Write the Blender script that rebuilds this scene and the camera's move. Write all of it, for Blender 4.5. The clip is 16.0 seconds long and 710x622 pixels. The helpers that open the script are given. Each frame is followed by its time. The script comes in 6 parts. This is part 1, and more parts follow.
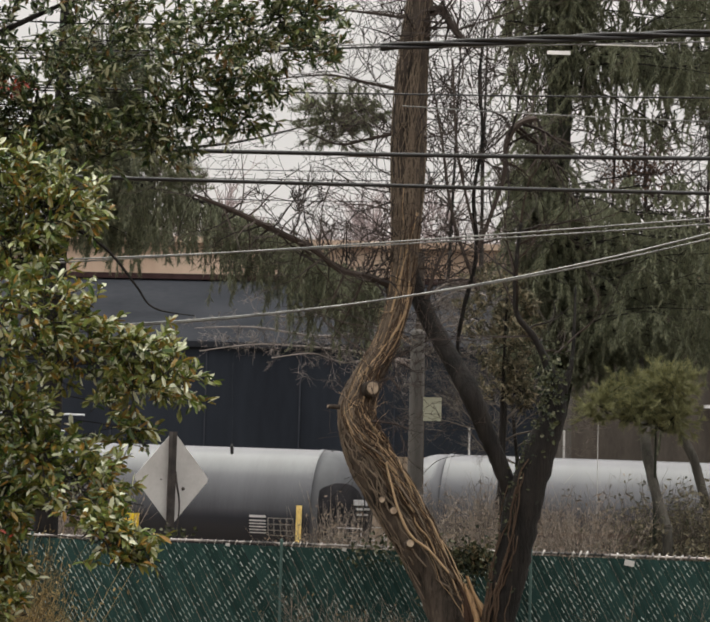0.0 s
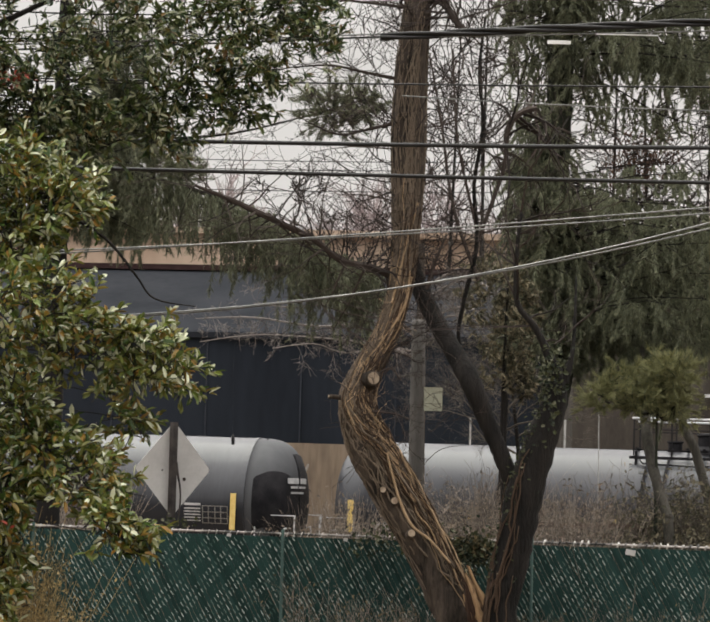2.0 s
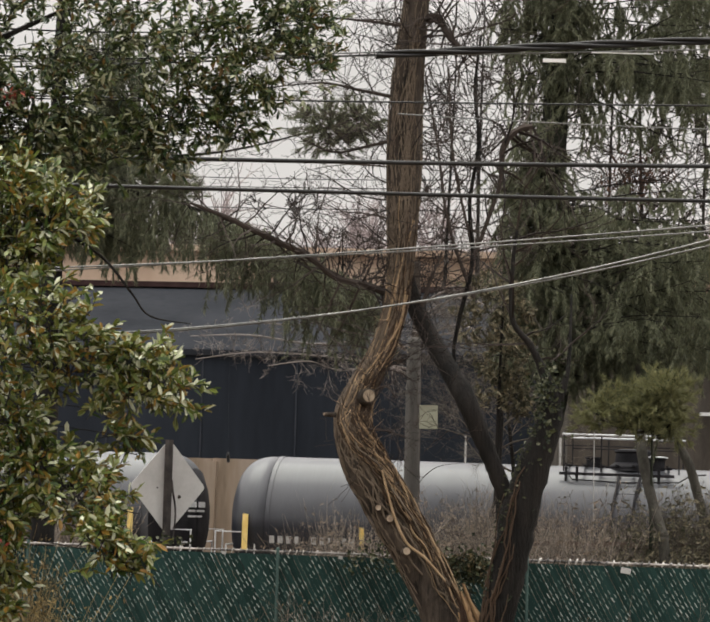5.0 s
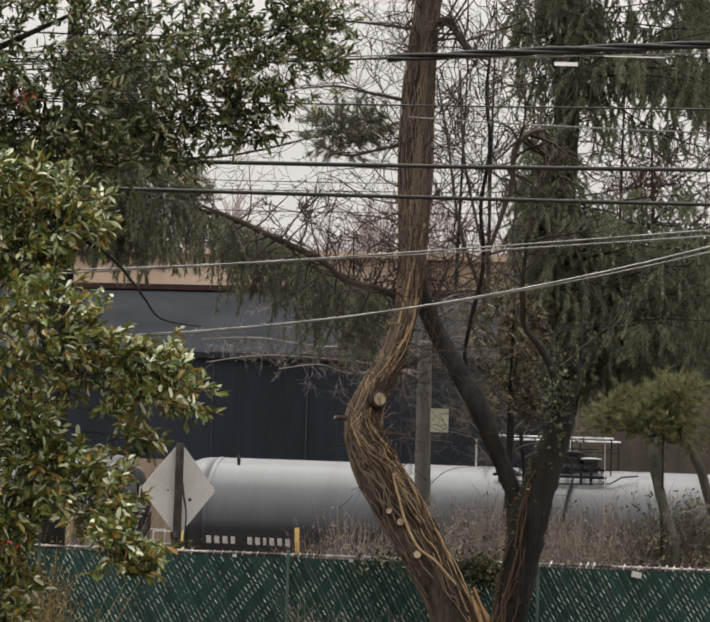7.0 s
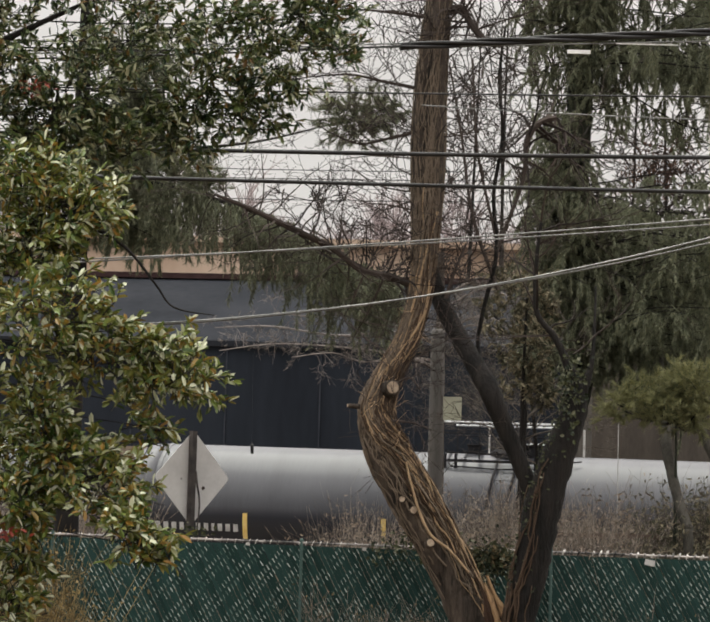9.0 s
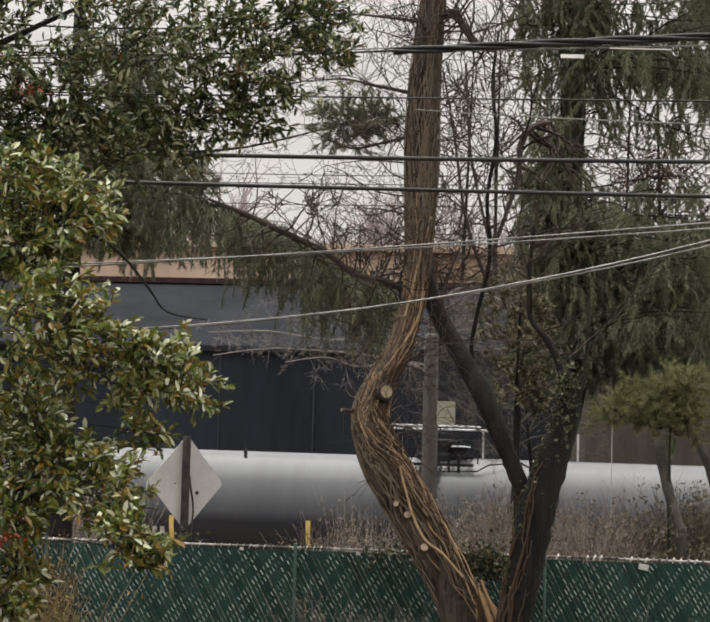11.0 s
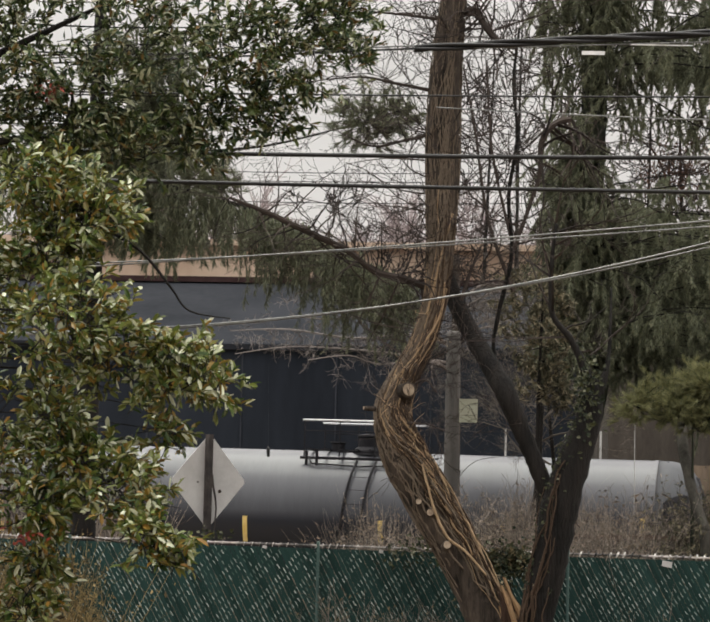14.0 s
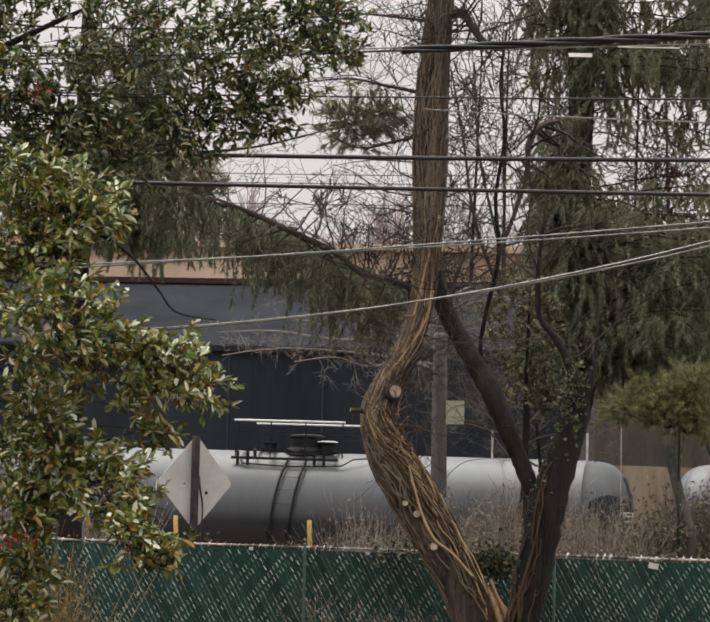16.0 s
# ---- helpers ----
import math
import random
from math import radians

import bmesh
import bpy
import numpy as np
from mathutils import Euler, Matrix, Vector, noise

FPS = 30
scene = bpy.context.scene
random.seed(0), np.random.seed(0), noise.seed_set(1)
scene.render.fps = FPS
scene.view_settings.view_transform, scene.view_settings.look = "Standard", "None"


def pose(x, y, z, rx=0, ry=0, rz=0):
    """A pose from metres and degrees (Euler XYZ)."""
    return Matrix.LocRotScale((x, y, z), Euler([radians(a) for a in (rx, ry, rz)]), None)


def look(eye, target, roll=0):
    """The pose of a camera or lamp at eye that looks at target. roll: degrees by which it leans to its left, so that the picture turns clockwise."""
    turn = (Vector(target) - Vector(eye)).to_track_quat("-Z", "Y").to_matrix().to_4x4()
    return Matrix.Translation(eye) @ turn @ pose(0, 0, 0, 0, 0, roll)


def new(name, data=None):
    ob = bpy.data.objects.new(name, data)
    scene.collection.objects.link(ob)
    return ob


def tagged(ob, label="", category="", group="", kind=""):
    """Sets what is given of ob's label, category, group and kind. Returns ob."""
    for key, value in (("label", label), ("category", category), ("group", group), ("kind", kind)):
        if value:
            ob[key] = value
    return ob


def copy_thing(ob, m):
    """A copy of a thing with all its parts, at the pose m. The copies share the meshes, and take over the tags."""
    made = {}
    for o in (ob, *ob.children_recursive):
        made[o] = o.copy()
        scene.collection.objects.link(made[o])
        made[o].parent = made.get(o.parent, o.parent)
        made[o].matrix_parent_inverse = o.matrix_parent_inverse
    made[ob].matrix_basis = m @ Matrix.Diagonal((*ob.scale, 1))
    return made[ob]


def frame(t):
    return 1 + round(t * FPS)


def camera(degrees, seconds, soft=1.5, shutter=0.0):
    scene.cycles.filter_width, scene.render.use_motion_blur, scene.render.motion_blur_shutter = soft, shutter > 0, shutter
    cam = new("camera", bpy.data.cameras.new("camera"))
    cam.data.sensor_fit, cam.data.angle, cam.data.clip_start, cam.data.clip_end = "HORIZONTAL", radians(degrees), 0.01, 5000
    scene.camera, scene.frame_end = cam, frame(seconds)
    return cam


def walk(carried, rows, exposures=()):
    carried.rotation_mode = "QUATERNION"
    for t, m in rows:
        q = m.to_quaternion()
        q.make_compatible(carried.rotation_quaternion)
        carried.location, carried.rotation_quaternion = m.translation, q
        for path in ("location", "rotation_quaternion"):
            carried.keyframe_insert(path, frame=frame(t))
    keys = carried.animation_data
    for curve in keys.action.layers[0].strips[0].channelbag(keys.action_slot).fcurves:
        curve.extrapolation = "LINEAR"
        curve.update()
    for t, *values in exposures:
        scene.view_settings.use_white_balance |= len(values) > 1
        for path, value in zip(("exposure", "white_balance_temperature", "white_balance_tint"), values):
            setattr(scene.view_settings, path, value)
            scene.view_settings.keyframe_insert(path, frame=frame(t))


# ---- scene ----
cam = camera(20.0, 16.0, soft=2.1)

EYE = (0.0, 0.0, 2.33)
PATH = [
    (0.0, 95.4428, -1.4932, -0.1423),
    (0.5, 95.3948, -1.3929, -0.2341),
    (1.0, 95.3059, -1.3343, -0.2575),
    (1.5, 95.2246, -1.3256, -0.2060),
    (2.0, 95.1634, -1.3642, -0.1104),
    (2.5, 95.1353, -1.4364, -0.0448),
    (3.0, 95.1923, -1.4344, -0.0466),
    (3.5, 95.3263, -1.3816, -0.1490),
    (4.0, 95.4900, -1.4157, -0.2729),
    (6.5, 95.7340, -1.5420, -0.0652),
    (7.0, 95.7522, -1.5768, 0.0523),
    (7.5, 95.7274, -1.5173, 0.2188),
    (8.0, 95.6303, -1.5296, 0.4127),
    (8.2, 95.5627, -1.5018, 0.4844),
    (10.5, 95.3565, -1.5493, 0.2212),
    (11.0, 95.5448, -1.4687, 0.2499),
    (11.5, 95.7281, -1.4091, 0.3602),
    (12.0, 95.8319, -1.3565, 0.5093),
    (12.5, 95.8019, -1.3392, 0.6900),
    (13.0, 95.6750, -1.3128, 0.8544),
    (13.5, 95.5348, -1.2923, 0.9445),
    (14.0, 95.4728, -1.2759, 0.8921),
    (14.5, 95.4779, -1.3361, 0.7446),
    (15.0, 95.5238, -1.3257, 0.5565),
    (15.5, 95.5559, -1.3637, 0.4625),
    (16.0, 95.5276, -1.3151, 0.5154),
]
walk(cam, [(t, pose(*EYE, rx, ry, rz)) for t, rx, ry, rz in PATH],
     exposures=[(0.0, 0.0, 6700, -1), (16.0, 0.0, 6700, -1)])

# ---- light: an even, bright overcast sky ----
world = bpy.data.worlds.new("overcast_sky")
scene.world = world
world.use_nodes = True
wn, wl = world.node_tree.nodes, world.node_tree.links
wn.clear()
sky = wn.new("ShaderNodeTexSky")
sky.sky_type, sky.sun_disc = "NISHITA", False
sky.sun_elevation, sky.sun_rotation = radians(72), radians(315)
sky.air_density, sky.dust_density, sky.ozone_density = 1.6, 6.0, 0.6
cloud = wn.new("ShaderNodeTexNoise")
cloud.inputs["Scale"].default_value, cloud.inputs["Detail"].default_value = 2.2, 4
cramp = wn.new("ShaderNodeValToRGB")
cramp.color_ramp.elements[0].color = (0.88, 0.80, 0.835, 1)
cramp.color_ramp.elements[1].color = (1.0, 0.925, 0.96, 1)
wl.new(cloud.outputs["Fac"], cramp.inputs["Fac"])
where, up = wn.new("ShaderNodeTexCoord"), wn.new("ShaderNodeSeparateXYZ")
wl.new(where.outputs["Generated"], up.inputs[0])
rise = wn.new("ShaderNodeMapRange")      # an overcast sky is brightest overhead
rise.inputs["From Min"].default_value, rise.inputs["From Max"].default_value = 0.22, 0.95
rise.inputs["To Min"].default_value, rise.inputs["To Max"].default_value = 0.88, 3.5
wl.new(up.outputs["Z"], rise.inputs["Value"])
bg1, bg2 = wn.new("ShaderNodeBackground"), wn.new("ShaderNodeBackground")
bg1.inputs["Strength"].default_value, bg2.inputs["Strength"].default_value = 0.05, 0.88
wl.new(rise.outputs[0], bg2.inputs["Strength"])
wl.new(sky.outputs["Color"], bg1.inputs["Color"])
wl.new(cramp.outputs["Color"], bg2.inputs["Color"])
both = wn.new("ShaderNodeMixShader")
both.inputs["Fac"].default_value = 0.92
wl.new(bg1.outputs[0], both.inputs[1]), wl.new(bg2.outputs[0], both.inputs[2])
wl.new(both.outputs[0], wn.new("ShaderNodeOutputWorld").inputs["Surface"])

sun = new("sun", bpy.data.lights.new("sun", "SUN"))
sun.data.energy, sun.data.angle, sun.data.color = 1.5, radians(50), (1.0, 0.97, 0.93)
sun.matrix_world = look((-5, 9, 20), (0, 4, 0))


# ---- materials ----
def mat(name, low, high, scale=4.0, rough=0.8, metal=0.0, bump=0.3, island=0.0, stretch=(1, 1, 1), fine=None, each=0.0, spec=0.3, mid=None, span=(0.3, 0.7), thin=0.0, more=()):
    """A surface that wanders between two colours, at a coarse and a fine scale, with relief."""
    m = bpy.data.materials.new(name)
    m.use_nodes = True
    n, l = m.node_tree.nodes, m.node_tree.links
    b = n["Principled BSDF"]
    tc, mp = n.new("ShaderNodeTexCoord"), n.new("ShaderNodeMapping")
    mp.inputs["Scale"].default_value = stretch
    l.new(tc.outputs["Object"], mp.inputs["Vector"])
    big, small = n.new("ShaderNodeTexNoise"), n.new("ShaderNodeTexNoise")
    big.inputs["Scale"].default_value, big.inputs["Detail"].default_value = scale, 5
    small.inputs["Scale"].default_value, small.inputs["Detail"].default_value = fine or scale * 9, 4
    l.new(mp.outputs[0], big.inputs["Vector"]), l.new(mp.outputs[0], small.inputs["Vector"])
    add = n.new("ShaderNodeMath")
    add.operation, add.inputs[1].default_value = "MULTIPLY_ADD", 0.35
    l.new(small.outputs["Fac"], add.inputs[0])
    sub = n.new("ShaderNodeMath")
    sub.operation, sub.inputs[1].default_value = "SUBTRACT", 0.17
    l.new(big.outputs["Fac"], sub.inputs[0]), l.new(sub.outputs[0], add.inputs[2])
    fac = add.outputs[0]
    if island:
        geo, mix = n.new("ShaderNodeNewGeometry"), n.new("ShaderNodeMix")
        mix.inputs[0].default_value = island
        l.new(fac, mix.inputs[2]), l.new(geo.outputs["Random Per Island"], mix.inputs[3])
        fac = mix.outputs[0]
    if each:
        info, mix = n.new("ShaderNodeObjectInfo"), n.new("ShaderNodeMix")
        mix.inputs[0].default_value = each
        l.new(fac, mix.inputs[2]), l.new(info.outputs["Random"], mix.inputs[3])
        fac = mix.outputs[0]
    ramp = n.new("ShaderNodeValToRGB")
    e = ramp.color_ramp.elements
    e[0].position, e[1].position = span
    e[0].color, e[1].color = (*low, 1), (*high, 1)
    if mid:
        e.new(sum(span) / 2).color = (*mid, 1)
    for where, colour in more:
        e.new(where).color = (*colour, 1)
    l.new(fac, ramp.inputs["Fac"]), l.new(ramp.outputs["Color"], b.inputs["Base Color"])
    b.inputs["Roughness"].default_value, b.inputs["Metallic"].default_value = rough, metal
    b.inputs["Specular IOR Level"].default_value = spec
    if thin:      # leaves let light through
        tr, mx = n.new("ShaderNodeBsdfTranslucent"), n.new("ShaderNodeMixShader")
        l.new(ramp.outputs["Color"], tr.inputs["Color"])
        mx.inputs["Fac"].default_value = thin
        l.new(b.outputs[0], mx.inputs[1]), l.new(tr.outputs[0], mx.inputs[2])
        l.new(mx.outputs[0], n["Material Output"].inputs["Surface"])
    if bump:
        bp = n.new("ShaderNodeBump")
        bp.inputs["Strength"].default_value, bp.inputs["Distance"].default_value = bump, 0.02
        l.new(small.outputs["Fac"], bp.inputs["Height"]), l.new(bp.outputs[0], b.inputs["Normal"])
    return m


def tank_paint():
    """White jacket above, black below the waist, with grime running down."""
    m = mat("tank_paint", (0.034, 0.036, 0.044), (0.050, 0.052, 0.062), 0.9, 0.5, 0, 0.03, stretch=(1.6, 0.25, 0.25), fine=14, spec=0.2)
    n, l = m.node_tree.nodes, m.node_tree.links
    b = n["Principled BSDF"]
    b.inputs["Coat Weight"].default_value, b.inputs["Coat Roughness"].default_value = 0.75, 0.25
    white = b.inputs["Base Color"].links[0].from_socket
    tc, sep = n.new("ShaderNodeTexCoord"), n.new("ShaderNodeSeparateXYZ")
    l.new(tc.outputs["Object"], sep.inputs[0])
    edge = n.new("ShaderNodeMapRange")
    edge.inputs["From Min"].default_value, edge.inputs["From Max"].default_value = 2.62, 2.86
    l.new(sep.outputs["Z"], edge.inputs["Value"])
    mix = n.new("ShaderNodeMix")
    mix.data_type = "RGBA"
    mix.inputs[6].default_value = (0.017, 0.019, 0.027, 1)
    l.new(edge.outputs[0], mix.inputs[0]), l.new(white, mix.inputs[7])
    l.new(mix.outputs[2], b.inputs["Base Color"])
    return m


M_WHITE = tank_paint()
# The leading head's greyer tone stands in for shade on that side.
M_HEAD = mat("shaded_head_paint", (0.045, 0.047, 0.053), (0.075, 0.077, 0.084), 0.6, 0.6, 0, 0.05, spec=0.3, stretch=(1, 1, 0.4))
M_BLACK = mat("black_paint", (0.008, 0.008, 0.010), (0.024, 0.023, 0.026), 3, 0.7, 0, 0.1, spec=0.12)
M_STEEL = mat("dark_steel", (0.02, 0.018, 0.018), (0.07, 0.05, 0.04), 5, 0.6, 0.4, 0.2)
M_RAIL = mat("rail_steel", (0.10, 0.07, 0.05), (0.22, 0.16, 0.12), 3, 0.5, 0.6, 0.1)
M_MARKER = mat("grey_marker_paint", (0.13, 0.125, 0.12), (0.26, 0.25, 0.24), 5, 0.6, 0, 0.05)
M_PALE = mat("pale_handrail", (0.45, 0.46, 0.48), (0.65, 0.66, 0.68), 5, 0.5, 0, 0.05)
M_YELLOW = mat("yellow_sheeting", (0.70, 0.47, 0.02), (0.82, 0.62, 0.05), 6, 0.4, 0, 0.05)
M_AMBER = mat("amber_sheeting", (0.68, 0.47, 0.13), (0.80, 0.63, 0.26), 6, 0.4, 0, 0.05)
M_STENCIL = mat("white_stencil", (0.34, 0.34, 0.35), (0.58, 0.58, 0.58), 8, 0.6, 0, 0.0)
M_SPRAY_W = mat("white_spray_paint", (0.7, 0.7, 0.7), (0.85, 0.85, 0.85), 8, 0.6, 0, 0.0)
M_SPRAY_B = mat("blue_spray_paint", (0.02, 0.10, 0.16), (0.05, 0.20, 0.28), 8, 0.5, 0, 0.0)
M_BARK = mat("grey_brown_bark", (0.012, 0.0095, 0.0075), (0.110, 0.087, 0.070), 7, 0.95, 0, 1.0, stretch=(1, 1, 0.13), fine=42, span=(0.32, 0.72))
M_DARKBARK = mat("dark_bark", (0.005, 0.0045, 0.004), (0.022, 0.0185, 0.0165), 6, 0.95, 0, 1.0, stretch=(1, 1, 0.22), fine=36, span=(0.36, 0.74))
M_GREYBARK = mat("grey_bark", (0.022, 0.021, 0.017), (0.090, 0.083, 0.070), 5, 0.95, 0, 1.0, stretch=(1, 1, 0.25), fine=30, span=(0.3, 0.72))
M_MOSSBARK = mat("mossy_bark", (0.010, 0.012, 0.008), (0.040, 0.045, 0.030), 6, 0.95, 0, 1.0, stretch=(1, 1, 0.22), fine=36, span=(0.36, 0.74))
# Three tones of one vine: lit, mid and shaded strands put into colour.
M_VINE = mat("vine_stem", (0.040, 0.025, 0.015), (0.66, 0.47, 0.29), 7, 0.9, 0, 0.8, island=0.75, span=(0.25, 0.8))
M_MIDVINE = mat("mid_vine_stem", (0.018, 0.014, 0.011), (0.26, 0.205, 0.155), 7, 0.95, 0, 0.8, island=0.7, span=(0.25, 0.8))
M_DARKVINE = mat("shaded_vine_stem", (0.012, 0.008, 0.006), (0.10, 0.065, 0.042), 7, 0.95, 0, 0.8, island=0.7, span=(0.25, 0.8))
M_WOUND = mat("cut_wood", (0.16, 0.115, 0.08), (0.40, 0.32, 0.24), 12, 0.8, 0, 0.3)
M_SNAG = mat("torn_wood", (0.04, 0.022, 0.014), (0.36, 0.235, 0.13), 14, 0.9, 0, 0.6, island=0.8)
M_TWIG = mat("bare_twig", (0.018, 0.014, 0.013), (0.065, 0.050, 0.043), 3, 0.9, 0, 0.0, island=0.5)
M_SCRUB = mat("scrub_twig", (0.055, 0.048, 0.042), (0.145, 0.124, 0.103), 3, 0.9, 0, 0.0, island=0.6)
M_PALETWIG = mat("pale_bare_twig", (0.06, 0.055, 0.052), (0.25, 0.22, 0.205), 3, 0.9, 0, 0.0, island=0.5)
# Palest stops of both leaf ramps: pale undersides and painted glints.
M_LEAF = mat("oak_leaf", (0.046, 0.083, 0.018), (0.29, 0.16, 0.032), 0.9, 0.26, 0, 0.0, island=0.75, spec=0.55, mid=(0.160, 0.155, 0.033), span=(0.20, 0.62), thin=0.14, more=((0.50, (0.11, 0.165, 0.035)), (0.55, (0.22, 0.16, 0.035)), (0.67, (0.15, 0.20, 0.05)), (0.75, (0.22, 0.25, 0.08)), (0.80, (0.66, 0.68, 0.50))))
# The upper foliage's backlit shade is put into these darker leaf colours.
M_DARKLEAF = mat("backlit_leaf", (0.018, 0.042, 0.013), (0.19, 0.105, 0.032), 0.9, 0.30, 0, 0.0, island=0.75, spec=0.45, mid=(0.070, 0.100, 0.026), span=(0.20, 0.64), thin=0.10, more=((0.57, (0.08, 0.105, 0.028)), (0.67, (0.09, 0.12, 0.035)), (0.75, (0.15, 0.17, 0.06)), (0.79, (0.50, 0.52, 0.36))))
M_REDLEAF = mat("red_leaf", (0.10, 0.016, 0.010), (0.26, 0.038, 0.020), 3, 0.5, 0, 0.0, island=0.6)
M_NEEDLE = mat("pine_needle", (0.077, 0.086, 0.055), (0.195, 0.203, 0.128), 0.8, 0.6, 0, 0.0, island=0.55, spec=0.25, thin=0.3)
M_DEADNEEDLE = mat("dead_needle", (0.05, 0.024, 0.016), (0.16, 0.085, 0.055), 0.8, 0.7, 0, 0.0, island=0.6, thin=0.2)
M_YELLOWNEEDLE = mat("yellow_green_needle", (0.105, 0.11, 0.055), (0.27, 0.268, 0.13), 0.8, 0.6, 0, 0.0, island=0.55, thin=0.35)
# The last stop puts bright highlights into the colour of single leaves.
M_IVY = mat("ivy_leaf", (0.012, 0.018, 0.008), (0.065, 0.070, 0.030), 2, 0.55, 0, 0.0, island=0.8, spec=0.25, thin=0.2, more=((0.78, (0.04, 0.045, 0.02)), (0.88, (0.22, 0.225, 0.16))))
M_WEED = mat("dry_weed", (0.105, 0.090, 0.078), (0.28, 0.236, 0.196), 1.2, 0.9, 0, 0.0, island=0.65)
M_DRYLEAF = mat("dry_leaf", (0.09, 0.072, 0.059), (0.26, 0.208, 0.163), 1.2, 0.85, 0, 0.0, island=0.7, thin=0.25)
M_BRAMBLE = mat("bramble_leaf", (0.035, 0.036, 0.018), (0.20, 0.155, 0.085), 1.2, 0.8, 0, 0.0, island=0.7, thin=0.25)
M_SCRUBLEAF = mat("scrub_leaf", (0.060, 0.061, 0.038), (0.225, 0.195, 0.130), 1.2, 0.8, 0, 0.0, island=0.7, thin=0.15)
M_STRAW = mat("dry_grass", (0.13, 0.095, 0.045), (0.40, 0.30, 0.14), 1.2, 0.9, 0, 0.0, island=0.65)
M_GROUND = mat("leaf_litter_ground", (0.06, 0.045, 0.03), (0.17, 0.13, 0.085), 0.5, 0.95, 0, 0.8, fine=14)
M_ROAD = mat("asphalt", (0.035, 0.035, 0.037), (0.07, 0.07, 0.07), 0.8, 0.9, 0, 0.4, fine=60)
M_BALLAST = mat("ballast", (0.09, 0.08, 0.075), (0.25, 0.23, 0.21), 9, 0.95, 0, 1.0, fine=40)
M_SLAT = mat("green_slat", (0.006, 0.023, 0.020), (0.017, 0.049, 0.044), 0.8, 0.6, 0, 0.1, each=0.35, spec=0.2)
M_WIRE = mat("galvanised_wire", (0.07, 0.12, 0.105), (0.52, 0.58, 0.54), 2.0, 0.6, 0.0, 0.0, island=0.5, spec=0.2, span=(0.3, 0.78))
M_POST = mat("green_post", (0.035, 0.07, 0.064), (0.08, 0.13, 0.12), 3, 0.6, 0.0, 0.1)
M_KNUCKLE = mat("bare_wire_end", (0.04, 0.04, 0.04), (0.72, 0.70, 0.67), 3, 0.5, 0.2, 0.1, island=0.8, span=(0.25, 0.8))
M_CAP = mat("weathered_top_rail", (0.05, 0.05, 0.05), (0.50, 0.46, 0.44), 2.2, 0.6, 0.2, 0.1, span=(0.42, 0.62))
M_SIGN = mat("bare_aluminium", (0.42, 0.41, 0.40), (0.54, 0.53, 0.52), 2.5, 0.6, 0.0, 0.05)
M_SIGNPOST = mat("weathered_sign_post", (0.022, 0.020, 0.020), (0.075, 0.064, 0.06), 6, 0.8, 0, 0.4)
M_GUARD = mat("weathered_rail", (0.06, 0.040, 0.030), (0.17, 0.125, 0.10), 3, 0.9, 0, 0.3, stretch=(0.3, 1, 1))
M_POLE = mat("weathered_pole", (0.055, 0.052, 0.05), (0.12, 0.11, 0.10), 4, 0.9, 0, 0.6, stretch=(1, 1, 0.15))
M_PLATE = mat("pale_sign_plate", (0.36, 0.36, 0.27), (0.46, 0.46, 0.36), 3, 0.6, 0, 0.05)
M_CABLE = mat("cable_sheath", (0.007, 0.007, 0.008), (0.022, 0.022, 0.023), 3, 0.45, 0, 0.1, spec=0.35)
M_STRAND = mat("bright_strand", (0.11, 0.11, 0.11), (0.26, 0.26, 0.25), 3, 0.3, 0.85, 0.1, spec=0.5)
M_NAVY = mat("navy_cladding", (0.0145, 0.0175, 0.0235), (0.026, 0.031, 0.041), 0.35, 0.9, 0, 0.05, stretch=(1, 1, 0.2), spec=0.1)
M_ROOFMETAL = mat("grey_metal_roof", (0.017, 0.019, 0.0235), (0.029, 0.031, 0.037), 0.4, 0.95, 0, 0.05, spec=0.05)
M_TRIM = mat("rust_trim", (0.03, 0.017, 0.017), (0.055, 0.032, 0.032), 2, 0.8, 0, 0.0, spec=0.1)
M_TAN = mat("tan_wall", (0.46, 0.33, 0.245), (0.62, 0.48, 0.375), 0.25, 0.9, 0, 0.1, stretch=(1, 1, 0.4), spec=0.1)
M_BARRIER = mat("stained_concrete", (0.13, 0.098, 0.072), (0.31, 0.25, 0.20), 0.9, 0.9, 0, 0.2, stretch=(1, 1, 0.16), mid=(0.25, 0.192, 0.14))
M_FAINT = mat("faded_spray_paint", (0.24, 0.21, 0.18), (0.42, 0.40, 0.37), 3, 0.7, 0, 0.0)
M_SEAM = mat("pale_seam", (0.022, 0.026, 0.036), (0.05, 0.055, 0.066), 0.6, 0.9, 0, 0.0, spec=0.1)
M_BROWNBANK = mat("brown_boards", (0.030, 0.026, 0.022), (0.080, 0.069, 0.059), 1.2, 0.95, 0, 0.4, stretch=(1, 1, 0.3))
# Distance haze is put into these pale lilac twig colours.
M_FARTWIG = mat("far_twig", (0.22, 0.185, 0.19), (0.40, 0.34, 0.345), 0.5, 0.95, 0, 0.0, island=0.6)


